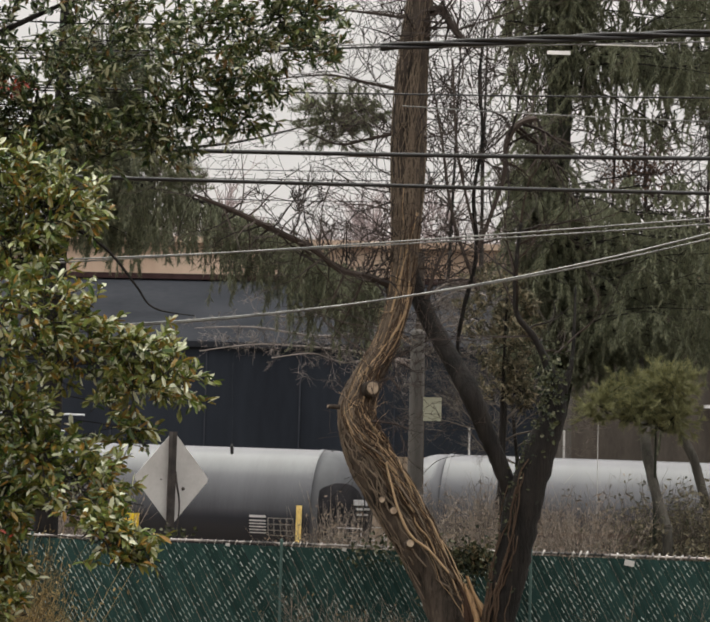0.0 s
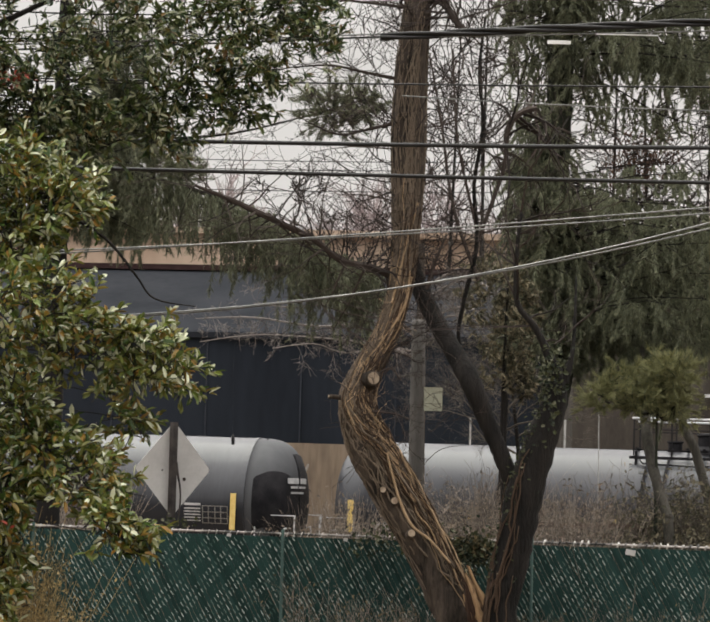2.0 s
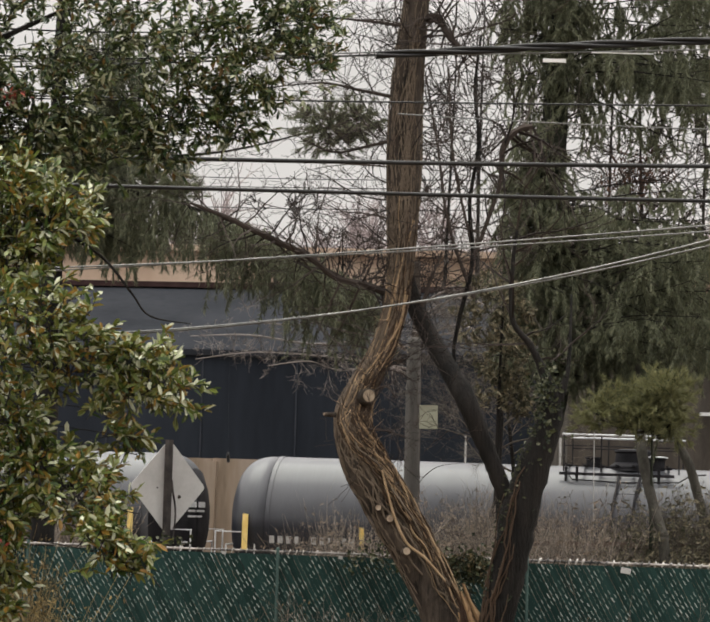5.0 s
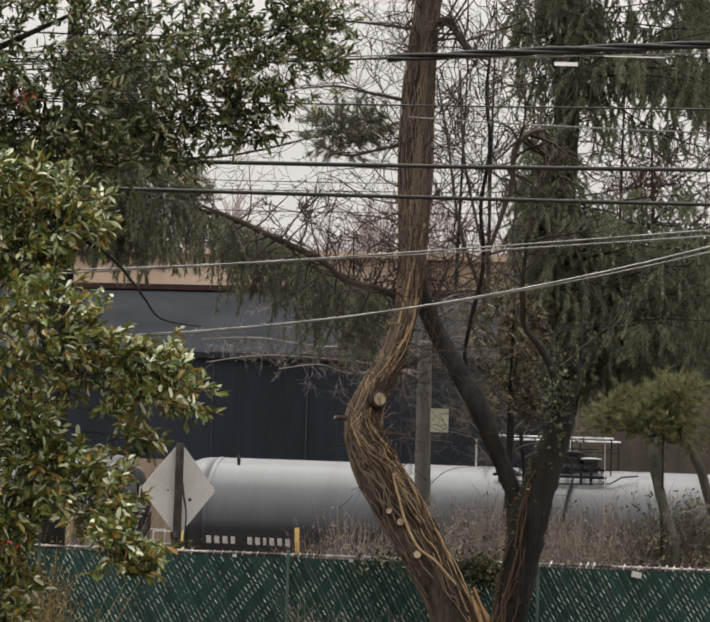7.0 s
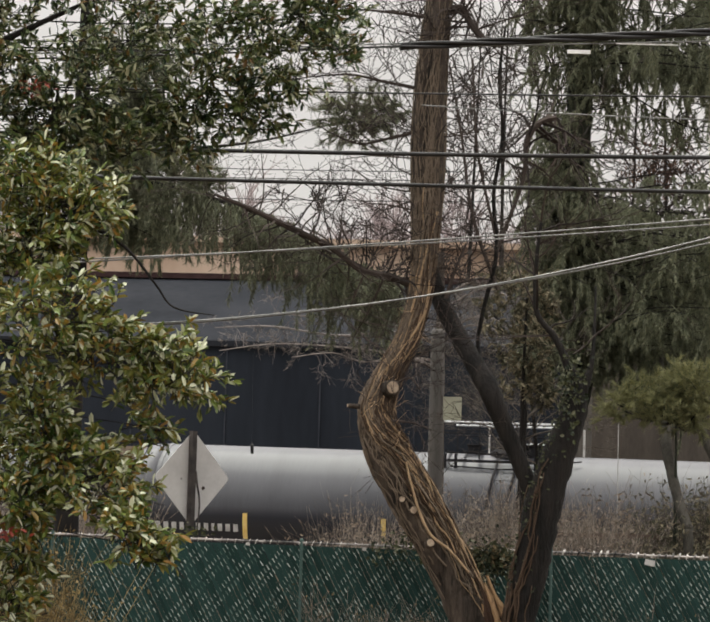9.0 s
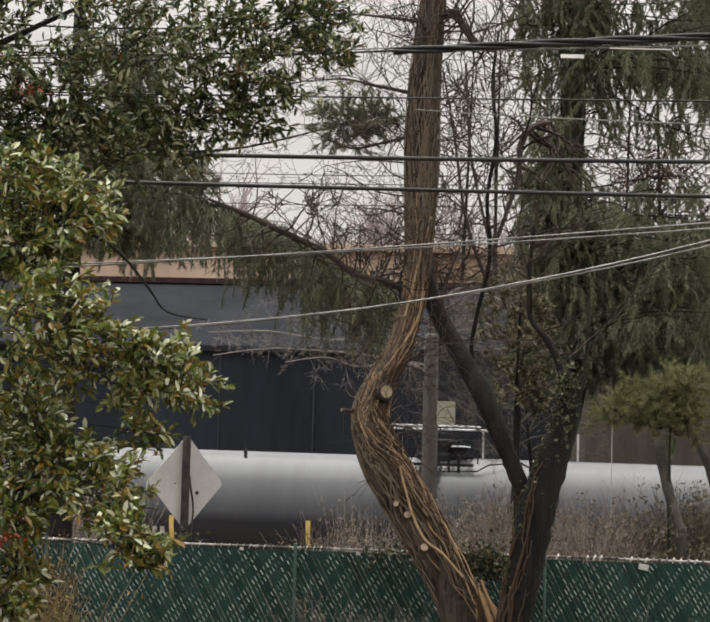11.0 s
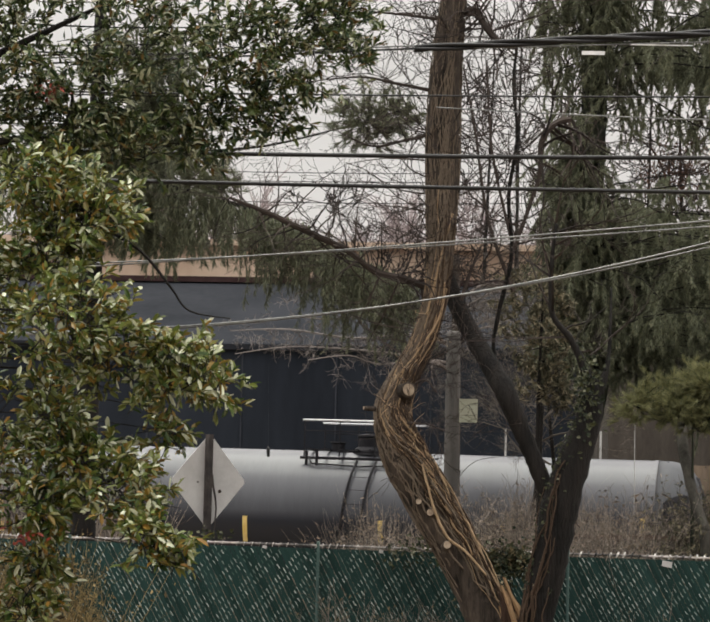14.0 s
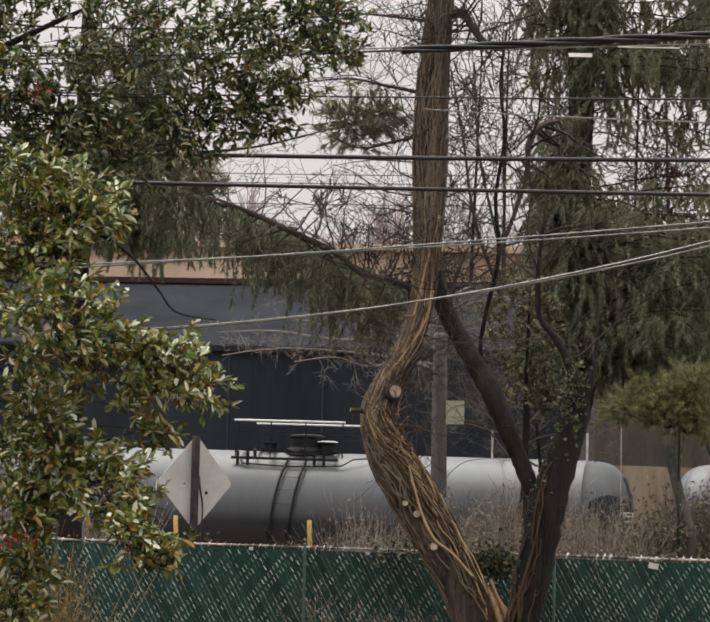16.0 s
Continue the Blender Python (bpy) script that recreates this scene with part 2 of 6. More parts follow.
# ---- mesh helpers ----
class Build:
    def __init__(self):
        self.v, self.f = [], []

    def poly(self, pts):
        k = len(self.v)
        self.v += [tuple(p) for p in pts]
        self.f.append(tuple(range(k, k + len(pts))))

    def box(self, c, s, turn=None, taper=1.0):
        k = len(self.v)
        for z in (-0.5, 0.5):
            q = taper if z > 0 else 1.0
            for x, y in ((-0.5, -0.5), (0.5, -0.5), (0.5, 0.5), (-0.5, 0.5)):
                p = Vector((x * s[0] * q, y * s[1] * q, z * s[2]))
                if turn is not None:
                    p = turn @ p
                self.v.append((p.x + c[0], p.y + c[1], p.z + c[2]))
        self.f += [(k + 3, k + 2, k + 1, k), (k + 4, k + 5, k + 6, k + 7)]
        self.f += [(k + i, k + (i + 1) % 4, k + 4 + (i + 1) % 4, k + 4 + i) for i in range(4)]
        return self

    def tube(self, pts, radii, sides=6, rough=0.0, rng=random, caps=True):
        pts = [Vector(p) for p in pts]
        if not hasattr(radii, "__len__"):
            radii = [radii] * len(pts)
        k, n = len(self.v), len(pts)
        side = None
        for i, p in enumerate(pts):
            d = (pts[min(i + 1, n - 1)] - pts[max(i - 1, 0)]).normalized()
            if side is None:
                side = d.orthogonal().normalized()
            side = (side - d * side.dot(d)).normalized()
            up = d.cross(side)
            for j in range(sides):
                a = 2 * math.pi * j / sides
                r = radii[i] * (1 + (rng.uniform(-rough, rough) if rough else 0))
                q = p + (side * math.cos(a) + up * math.sin(a)) * r
                self.v.append((q.x, q.y, q.z))
        for i in range(n - 1):
            for j in range(sides):
                a, b = k + i * sides + j, k + i * sides + (j + 1) % sides
                self.f.append((a, b, b + sides, a + sides))
        if caps:
            self.f.append(tuple(k + j for j in reversed(range(sides))))
            self.f.append(tuple(k + (n - 1) * sides + j for j in range(sides)))
        return self

    def lathe(self, profile, sides=40, axis="x", centre=(0, 0, 0)):
        """profile: (along, radius) pairs."""
        k = len(self.v)
        for s, r in profile:
            for j in range(sides):
                a = 2 * math.pi * j / sides
                u, w = r * math.cos(a), r * math.sin(a)
                p = (s, u, w) if axis == "x" else (w, s, u) if axis == "y" else (u, w, s)
                self.v.append((p[0] + centre[0], p[1] + centre[1], p[2] + centre[2]))
        for i in range(len(profile) - 1):
            for j in range(sides):
                a, b = k + i * sides + j, k + i * sides + (j + 1) % sides
                self.f.append((a, b, b + sides, a + sides))
        self.f.append(tuple(k + j for j in reversed(range(sides))))
        self.f.append(tuple(k + (len(profile) - 1) * sides + j for j in range(sides)))
        return self

    def blade(self, p, d, length, width, up):
        """A leaf folded along its midrib."""
        d = d.normalized()
        s = d.cross(up)
        s = s.normalized() if s.length > 1e-4 else d.orthogonal().normalized()
        n = s.cross(d)
        k = len(self.v)
        w = width * 0.5
        lift = n * width * 0.16
        m1, m2 = p + d * length * 0.32, p + d * length * 0.72 - n * length * 0.05
        tip = p + d * length - n * length * 0.14
        self.v += [p[:], (m1 + s * w * 0.85 + lift)[:], (m2 + s * w * 0.9 + lift)[:], tip[:], (m2 - s * w * 0.9 + lift)[:], (m1 - s * w * 0.85 + lift)[:]]
        self.f += [(k, k + 1, k + 2, k + 3), (k, k + 3, k + 4, k + 5)]

    def needle(self, p, q, width, side):
        k = len(self.v)
        s = side * width * 0.5
        self.v += [(p + s)[:], (p - s)[:], q[:]]
        self.f.append((k, k + 1, k + 2))

    def mesh(self, name, smooth=False):
        me = bpy.data.meshes.new(name)
        me.from_pydata(self.v, [], self.f)
        if smooth:
            me.polygons.foreach_set("use_smooth", [True] * len(me.polygons))
        me.update()
        return me


def part(name, b, material, parent=None, label="", smooth=False, at=None):
    me = b if isinstance(b, bpy.types.Mesh) else b.mesh(name, smooth)
    if not me.materials:
        me.materials.append(material)
    ob = new(name, me)
    if parent is not None:
        ob.parent = parent
    if at is not None:
        ob.location = at
    if label:
        tagged(ob, label)
    return ob


def empty(name, at, label, category, group=""):
    ob = new(name)
    ob.location = at
    return tagged(ob, label, category, group)


def curve_points(knots, steps=6):
    """A smooth line through the knots (tuples of any length)."""
    out, n = [], len(knots)
    for i in range(n - 1):
        p0, p1, p2, p3 = (np.array(knots[max(0, min(n - 1, i + j))], float) for j in (-1, 0, 1, 2))
        for s in range(steps):
            t = s / steps
            out.append(0.5 * (2 * p1 + (p2 - p0) * t + (2 * p0 - 5 * p1 + 4 * p2 - p3) * t * t + (3 * p1 - p0 - 3 * p2 + p3) * t ** 3))
    out.append(np.array(knots[-1], float))
    return out


def limb(b, knots, sides=10, rough=0.06, steps=6, rng=random):
    """knots: x, y, z, radius."""
    pts = curve_points(knots, steps)
    b.tube([p[:3] for p in pts], [max(0.0012, p[3]) for p in pts], sides, rough, rng)
    return pts


def wander(rng, p, d, length, r, bend=0.25, lift=0.0, n=5):
    """Points and radii of a crooked shoot."""
    pts, rs = [Vector(p)], [r]
    d = Vector(d).normalized()
    for i in range(n):
        d = (d + Vector((rng.gauss(0, bend), rng.gauss(0, bend), rng.gauss(0, bend) + lift))).normalized()
        pts.append(pts[-1] + d * length / n)
        rs.append(r * (1 - 0.75 * (i + 1) / n))
    return pts, rs, d


def grow(b, rng, p, d, length, r, depth, spread=0.7, lift=0.03, kids=4, tips=None, flat=1.0, least=0.004):
    pts, rs, end = wander(rng, p, d, length, r, 0.18, lift)
    b.tube(pts, [max(q, least) for q in rs], 6 if r > 0.03 else 3, caps=False)
    if depth == 0:
        if tips is not None:
            tips.append((pts[-1], end))
        return
    for i in range(kids):
        k = rng.uniform(0.3, 1.0)
        j = min(int(k * 5), 4)
        base = pts[j].lerp(pts[j + 1], k * 5 - j)
        way = (pts[j + 1] - pts[j]).normalized()
        off = Vector((rng.gauss(0, 1), rng.gauss(0, 1) * flat, rng.gauss(0, 0.8))).normalized()
        grow(b, rng, base, way * (1 - spread * 0.5) + off * spread, length * rng.uniform(0.45, 0.7), rs[j] * 0.55, depth - 1, spread, lift, kids, tips, flat, least)


# ---- the ground ----
GRADE = -0.0097


def ground_z(x, y):
    """The lie of the land: near lawn, verge, road, then down to the tracks."""
    xs = (-60, 0, 14, 24, 30, 38, 44, 60, 120)
    zs = (0.7, 0.7, 0.35, 0.0, -0.25, -0.6, -1.36, -1.36, -1.36)
    k = max(-40.0, min(40.0, x))
    return float(np.interp(y, xs, zs)) + GRADE * k


def ground():
    b = Build()
    xs = [-2500, -600, -150, -60, -40] + list(range(-36, 37, 3)) + [40, 60, 150, 600, 2500]
    ys = [-2500, -400, -60, -20] + list(range(-4, 66, 2)) + [80, 120, 400, 3500]
    rng = random.Random(5)
    for y in ys:
        for x in xs:
            b.v.append((x, y, ground_z(x, y) + rng.uniform(-0.03, 0.03)))
    w = len(xs)
    for j in range(len(ys) - 1):
        for i in range(w - 1):
            k = j * w + i
            b.f.append((k, k + 1, k + w + 1, k + w))
    tagged(part("ground", b, M_GROUND, smooth=True), "brown leaf litter and rough winter grass", "ground", kind="structure")
    b = Build()
    for x in range(-80, 80, 4):
        q = [(x, 28.5), (x + 4, 28.5), (x + 4, 35.5), (x, 35.5)]
        b.poly([(u, w, ground_z(u, w) + 0.05) for u, w in q])
    tagged(part("road", b, M_ROAD), "grey asphalt road between the fence and the tracks", "road", kind="structure")


ground()

# ---- the railway ----
TRACK = Vector((-0.823, 48.300, -0.740))      # rail level where the clip's first car ends at its start
ALONG = Vector((0.97807, -0.20790, -0.01250))       # the way the train goes
TURN = (0.0, 0.716, -12.000)
CAR = 18.1                   # coupler to coupler


def track_pose(s, z=0.0, off=0.0):
    p = TRACK + ALONG * s
    m = pose(0, 0, 0, *TURN)
    m.translation = p + m.to_3x3() @ Vector((0, off, z))
    return m


def railway():
    b = Build()
    for sgn in (-1, 1):
        y = sgn * 0.755
        b.box((0, y, -0.02), (420, 0.07, 0.04)).box((0, y, -0.09), (420, 0.02, 0.10)).box((0, y, -0.16), (420, 0.14, 0.03))
    t = tagged(new("railway_track"), "rusty steel rails on wooden sleepers", "railway track", kind="structure")
    t.matrix_basis = track_pose(0)
    part("rail", b, M_RAIL, t)
    b = Build()
    for i in range(-200, 200):
        b.box((i * 0.6, 0, -0.24), (0.23, 2.6, 0.16))
    tagged(part("sleepers", b, M_SIGNPOST, t), kind="stuff")
    b = Build()
    for i in range(-50, 50):
        x = i * 4.0
        q = [(-3.4, -0.75), (-1.7, -0.28), (1.7, -0.28), (3.4, -0.75)]
        for (y0, z0), (y1, z1) in zip(q, q[1:]):
            b.poly([(x, y0, z0), (x + 4, y0, z0), (x + 4, y1, z1), (x, y1, z1)])
    part("ballast_bed", b, M_BALLAST, t)


railway()


TANK_R, TANK_Z, TANK_HALF = 1.53, 2.78, 7.55


def head_bulge(r, deep=1.04, p=3.1):
    """How far the dished head stands out at a distance r from its axis."""
    return deep * (1 - min(1.0, r / TANK_R) ** p) ** (1 / p)


def dish(n=14):
    rs = [TANK_R * math.sin(math.pi / 2 * (1 - i / n)) for i in range(n)] + [0.02]
    return [(head_bulge(r), r) for r in rs]


def head_shield(car):
    """Black shield that follows the leading head: a low arch at the side, full height in the middle."""
    b, n, rows, big = Build(), 60, 8, TANK_R - 0.0015
    for i in range(rows + 1):
        for j in range(n + 1):
            y = -big * math.cos(math.pi * j / n)
            full = math.sqrt(max(0.0, big * big - y * y))
            lim = full
            if y < -0.32:
                g = (y + 1.24) / (0.36 if y < -1.24 else 0.90)
                lim = min(full, 0.74 - 0.66 * g * g)
            z = -full + (lim + full) * i / rows
            b.v.append((TANK_HALF + 0.022 + head_bulge(math.hypot(y, z)), y * 1.006, TANK_Z + z * 1.006))
    w = n + 1
    for i in range(rows):
        for j in range(n):
            k = i * w + j
            b.f.append((k, k + 1, k + w + 1, k + w))
    part("head_shield", b, M_BLACK, car, "black arched head shield", True)


def tank_car():
    """One tank car, its origin at rail level under its middle, +x towards the head end."""
    car = tagged(new("tank_car"), "white-topped black-bellied railway tank car, moving", "tank car", "cars of the train")
    e = TANK_HALF - 0.03
    prof = [(-TANK_HALF, TANK_R), (-e, TANK_R), (-5, TANK_R), (0, TANK_R), (5, TANK_R), (e, TANK_R), (TANK_HALF, TANK_R)]
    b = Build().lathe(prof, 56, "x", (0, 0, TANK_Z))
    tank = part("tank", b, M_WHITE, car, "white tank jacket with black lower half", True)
    for sgn in (-1, 1):      # jacket bands and head seams
        b = Build()
        x = sgn * (TANK_HALF - 0.06)
        b.lathe([(x - 0.05, TANK_R), (x - 0.05, TANK_R + 0.014), (x + 0.05, TANK_R + 0.014), (x + 0.05, TANK_R - 0.01)], 56, "x", (0, 0, TANK_Z))
        part("head_band", b, M_WHITE, tank)
        # dished head; the leading one has its shade put into a greyer paint
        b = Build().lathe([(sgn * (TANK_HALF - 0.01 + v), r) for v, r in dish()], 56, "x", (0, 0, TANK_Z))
        part("tank_head", b, M_HEAD if sgn > 0 else M_WHITE, tank, "grey dished head, shade put into its paint" if sgn > 0 else "white dished head", True)
        if sgn > 0:
            head_shield(car)
        # stub sill, end platform, coupler
        b = Build().box((sgn * 7.3, 0, 1.0), (2.6, 0.6, 0.5)).box((sgn * 8.45, 0, 1.05), (0.30, 2.7, 0.28))
        part("end_sill", b, M_BLACK, car)
        b = Build().box((sgn * 8.75, 0, 0.88), (0.62, 0.24, 0.26)).box((sgn * 9.0, 0.08, 0.88), (0.12, 0.30, 0.36))
        part("coupler", b, M_STEEL, car)
        # end handrail and steps at the near and far corners
        b = Build()
        for y in (-1.35, 1.35):
            b.tube([(sgn * 8.5, y, 0.45), (sgn * 8.5, y, 2.2)], 0.02, 6)
            b.tube([(sgn * 7.9, y, 0.45), (sgn * 7.9, y, 1.2)], 0.02, 6)
            for z in (0.45, 0.8, 1.15):
                b.tube([(sgn * 8.5, y, z), (sgn * 7.9, y, z)], 0.016, 5)
        b.tube([(sgn * 8.5, -1.35, 2.2), (sgn * 8.5, 1.35, 2.2)], 0.02, 6)
        for y in (-1.40, 1.40):
            b.tube([(sgn * 7.8, y, 1.1), (sgn * 7.8, y, 2.5), (sgn * 8.75, y, 2.5), (sgn * 8.75, y, 1.1)], 0.022, 6)
        part("end_handrail", b, M_PALE, car, "pale end handrail")
        for y in (-0.9, 0.9):
            part("end_platform", Build().box((sgn * 8.25, y, 1.24), (0.7, 0.9, 0.04)), M_STEEL, car)
        # bolster saddle between sill and tank
        b = Build().box((sgn * 6.3, 0, 1.28), (0.9, 2.2, 0.5))
        part("saddle", b, M_BLACK, car)
        # four-wheel truck
        x = sgn * 6.3
        b = Build()
        for y in (-1.0, 1.0):
            b.box((x, y, 0.56), (1.3, 0.12, 0.28)).box((x - 0.88, y, 0.50), (0.5, 0.13, 0.24)).box((x + 0.88, y, 0.50), (0.5, 0.13, 0.24))
        b.box((x, 0, 0.66), (0.4, 2.3, 0.3))
        truck = part("truck", b, M_STEEL, car, "rusty cast-steel truck")
        for dx in (-0.89, 0.89):
            b = Build()
            for y in (-0.75, 0.75):
                s = 1 if y > 0 else -1
                b.lathe([(y - 0.07 * s, 0.46), (y + 0.05 * s, 0.455), (y + 0.07 * s, 0.30)], 24, "y", (x + dx, 0, 0.455))
            b.lathe([(-1.1, 0.07), (1.1, 0.07)], 10, "y", (x + dx, 0, 0.455))
            part("wheelset", b, M_RAIL, truck, "worn steel wheelset")
    top = TANK_Z + TANK_R
    # fittings on top: grating, housing, rails
    deck = part("top_platform", Build().box((-0.1, 0, top + 0.012), (2.6, 0.10, 0.02)), M_BLACK, car, "open black grating platform on the tank top")
    for y in (-0.98, 0.98):
        part("frame_bar", Build().box((-0.1, y, top - 0.19), (2.6, 0.05, 0.065)), M_BLACK, deck)
        part("frame_bar", Build().box((0.3, y * 0.8, top - 0.02), (1.7, 0.05, 0.04)), M_BLACK, deck)
        for x in (-1.25, -1.0, 0.62, 0.85):
            part("leg", Build().box((x, y * 0.98, top - 0.20), (0.06, 0.06, 0.34)), M_BLACK, deck)
    for i in range(7):
        part("grating", Build().box((-1.25 + i * 0.38, 0, top + 0.03), (0.06, 1.9, 0.03)), M_BLACK, deck)
    b = Build().lathe([(top - 0.08, 0.60), (top + 0.04, 0.54), (top + 0.12, 0.42), (top + 0.34, 0.40), (top + 0.36, 0.44), (top + 0.40, 0.43), (top + 0.43, 0.28)], 28, "z", (0.20, 0, 0))
    part("valve_housing", b, M_BLACK, car)
    b = Build().lathe([(top - 0.05, 0.16), (top + 0.18, 0.16), (top + 0.20, 0.20), (top + 0.23, 0.19)], 18, "z", (-0.72, 0, 0))
    part("vent_valve", b, M_BLACK, car)
    b = Build().lathe([(top - 0.06, 0.17), (top + 0.20, 0.17), (top + 0.21, 0.22), (top + 0.24, 0.21)], 18, "z", (0.78, -0.3, 0))
    hatch = part("hatch", b, M_BLACK, car)
    part("hatch_lid", Build().lathe([(top + 0.24, 0.24), (top + 0.262, 0.24), (top + 0.275, 0.16)], 18, "z", (0.78, -0.3, 0)), M_PALE, hatch, "pale hatch lid")
    for y in (-1.0, 1.0):
        b = Build()
        b.tube([(-1.35, y, top + 0.70), (1.35, y, top + 0.70)], 0.026, 6)
        part("handrail", b, M_PALE, car, "pale safety rail")
        for x in (-1.3, -0.45, 0.4, 1.3):
            part("rail_post", Build().tube([(x, y, top - 0.15), (x, y, top + 0.70)], 0.018, 5), M_BLACK, car)
        part("mid_rail", Build().tube([(-1.3, y, top + 0.45), (1.3, y, top + 0.45)], 0.014, 5), M_BLACK, car)
        # low grab bar that follows the tank below the platform
        q = math.copysign(1, y)
        b = Build()
        pts = [(-1.25, q * 0.98, top - 0.12), (-1.1, q * 1.06, top - 0.32), (0, q * 1.08, top - 0.36), (1.3, q * 1.06, top - 0.32), (1.55, q * 0.95, top - 0.16), (1.9, q * 0.8, top - 0.12)]
        b.tube([p[:] for p in pts], 0.018, 5)
        part("grab_bar", b, M_BLACK, car)
        # curved ladder down the flank
        b = Build()
        for x in (-0.02, 0.44):
            pts = []
            for i in range(10):
                a = math.radians(52 - i * 8.0)
                pts.append((x - 0.028 * i, q * (TANK_R + 0.10) * math.cos(a), TANK_Z + (TANK_R + 0.10) * math.sin(a)))
            pts.append((x - 0.30, q * (TANK_R + 0.11), 2.45))
            b.tube(pts, 0.032, 6)
        for i in range(6):
            if i < 5:
                a = math.radians(46 - i * 12)
                p = (q * (TANK_R + 0.10) * math.cos(a), TANK_Z + (TANK_R + 0.10) * math.sin(a))
            else:
                p = (q * (TANK_R + 0.11), TANK_Z - 0.35 * (i - 4))
            o = 0.042 * i
            b.tube([(-0.02 - o, p[0], p[1]), (0.44 - o, p[0], p[1])], 0.006, 5)
        part("ladder", b, M_BLACK, car)
    # bottom outlet and rigging
    b = Build().box((0, 0, 1.12), (1.0, 0.7, 0.35)).box((2.3, 0.5, 1.0), (0.9, 0.4, 0.4))
    b.tube([(-6, -0.55, 1.1), (6, -0.55, 1.1)], 0.03, 6)
    part("brake_rigging", b, M_STEEL, car)

    # sheeting and stencils on both flanks, riding 6 mm off the jacket
    def flank(bm, x, z, w, h, q):
        n = 4
        for i in range(n):
            zz = [z - h / 2 + h * (i + k) / n for k in (0, 1)]
            yy = [q * (math.sqrt(max(0.05, (TANK_R + 0.012) ** 2 - (v - TANK_Z) ** 2))) for v in zz]
            quad = [(x - w / 2, yy[0], zz[0]), (x + w / 2, yy[0], zz[0]), (x + w / 2, yy[1], zz[1]), (x - w / 2, yy[1], zz[1])]
            bm.poly(quad if q < 0 else quad[::-1])

    for q in (-1, 1):
        for x, z, h, w in ((7.30, 2.60, 0.85, 0.13), (4.15, 2.41, 0.6, 0.11), (1.3, 2.41, 0.6, 0.11), (-1.94, 2.41, 0.6, 0.11), (-5.24, 2.41, 0.6, 0.11), (-8.0, 2.55, 0.85, 0.13)):
            bm = Build()
            if abs(x) > 6.5:
                bm.box((x, q * 1.56, z - 0.05), (w, 0.03, h))
            else:
                flank(bm, x, z, w, h, q)
            part("reflector_strip", bm, M_AMBER, car, "amber reflective strip")
    bm = Build()      # data panel on the black flank: a solid block of lines
    for z, h in ((2.69, 0.055), (2.59, 0.035), (2.52, 0.03), (2.45, 0.03), (2.38, 0.03), (2.31, 0.025)):
        flank(bm, 6.31, z, 0.40, h, -1)
    part("stencil_block", bm, M_STENCIL, car, "white stencilled data block")
    bm = Build()      # and a fainter ruled table beside it
    for z in (2.66, 2.52, 2.38, 2.26):
        flank(bm, 6.86, z, 0.62, 0.02, -1)
    for x in (6.56, 6.70, 6.86, 7.0, 7.16):
        flank(bm, x, 2.46, 0.022, 0.42, -1)
    part("stencil_table", bm, M_MARKER, car, "grey stencilled data table")
    x = -7.43      # reporting mark, as bars
    for w in (0.12, 0.12, 0.12, 0.10, 0, 0.11, 0.11, 0.07, 0.11, 0.11, 0.11):
        if w:
            bm = Build()
            flank(bm, x + w / 2, 2.36, w, 0.17, -1)
            part("letter_bar", bm, M_STENCIL, car)
        x += (w or 0.14) + 0.08
    bm = Build()      # stencil lines on the black head
    for z, h, y0, y1 in ((0.31, 0.13, -1.08, -0.52), (0.31, 0.13, -0.40, 0.16), (0.16, 0.05, -0.98, -0.60), (0.16, 0.05, -0.52, 0.10), (0.03, 0.045, -0.98, -0.10)):
        for i in range(5):
            ya, yb = y0 + (y1 - y0) * i / 5, y0 + (y1 - y0) * (i + 1) / 5
            q = [(ya, z - h / 2), (yb, z - h / 2), (yb, z + h / 2), (ya, z + h / 2)]
            bm.poly([(TANK_HALF + 0.040 + head_bulge(math.hypot(y, v)), y, TANK_Z + v) for y, v in q])
    part("end_stencil", bm, M_STENCIL, car, "white stencilled data lines")
    return car


def yellow_panel(car):
    panel = part("yellow_panel", Build().box((3.13, -1.58, 2.34), (0.62, 0.05, 0.58)).box((3.13, -1.60, 2.62), (0.66, 0.05, 0.05)), M_YELLOW, car, "bright yellow panel")
    part("rib", Build().box((3.13, -1.61, 2.36), (0.50, 0.03, 0.03)).box((3.38, -1.61, 2.34), (0.04, 0.03, 0.50)), M_AMBER, panel)
    return panel


def scrawl(b, rng, x0, z0, w, h, y, letters, thick):
    """Looping paint strokes that spell nothing."""
    for i in range(letters):
        cx = x0 + w * (i + 0.5) / letters
        pts, a = [], rng.uniform(0, 6)
        for k in range(9):
            a += rng.uniform(0.5, 1.3)
            pts.append((cx + w / letters * 0.5 * math.cos(a), y, z0 + h * 0.5 * math.sin(a * 1.3) + rng.uniform(-0.05, 0.05)))
        for p, q in zip(pts, pts[1:]):
            p, q = Vector(p), Vector(q)
            s = (q - p).cross(Vector((0, 1, 0))).normalized() * thick
            b.poly([p - s, q - s, q + s, p + s])


CARS = []


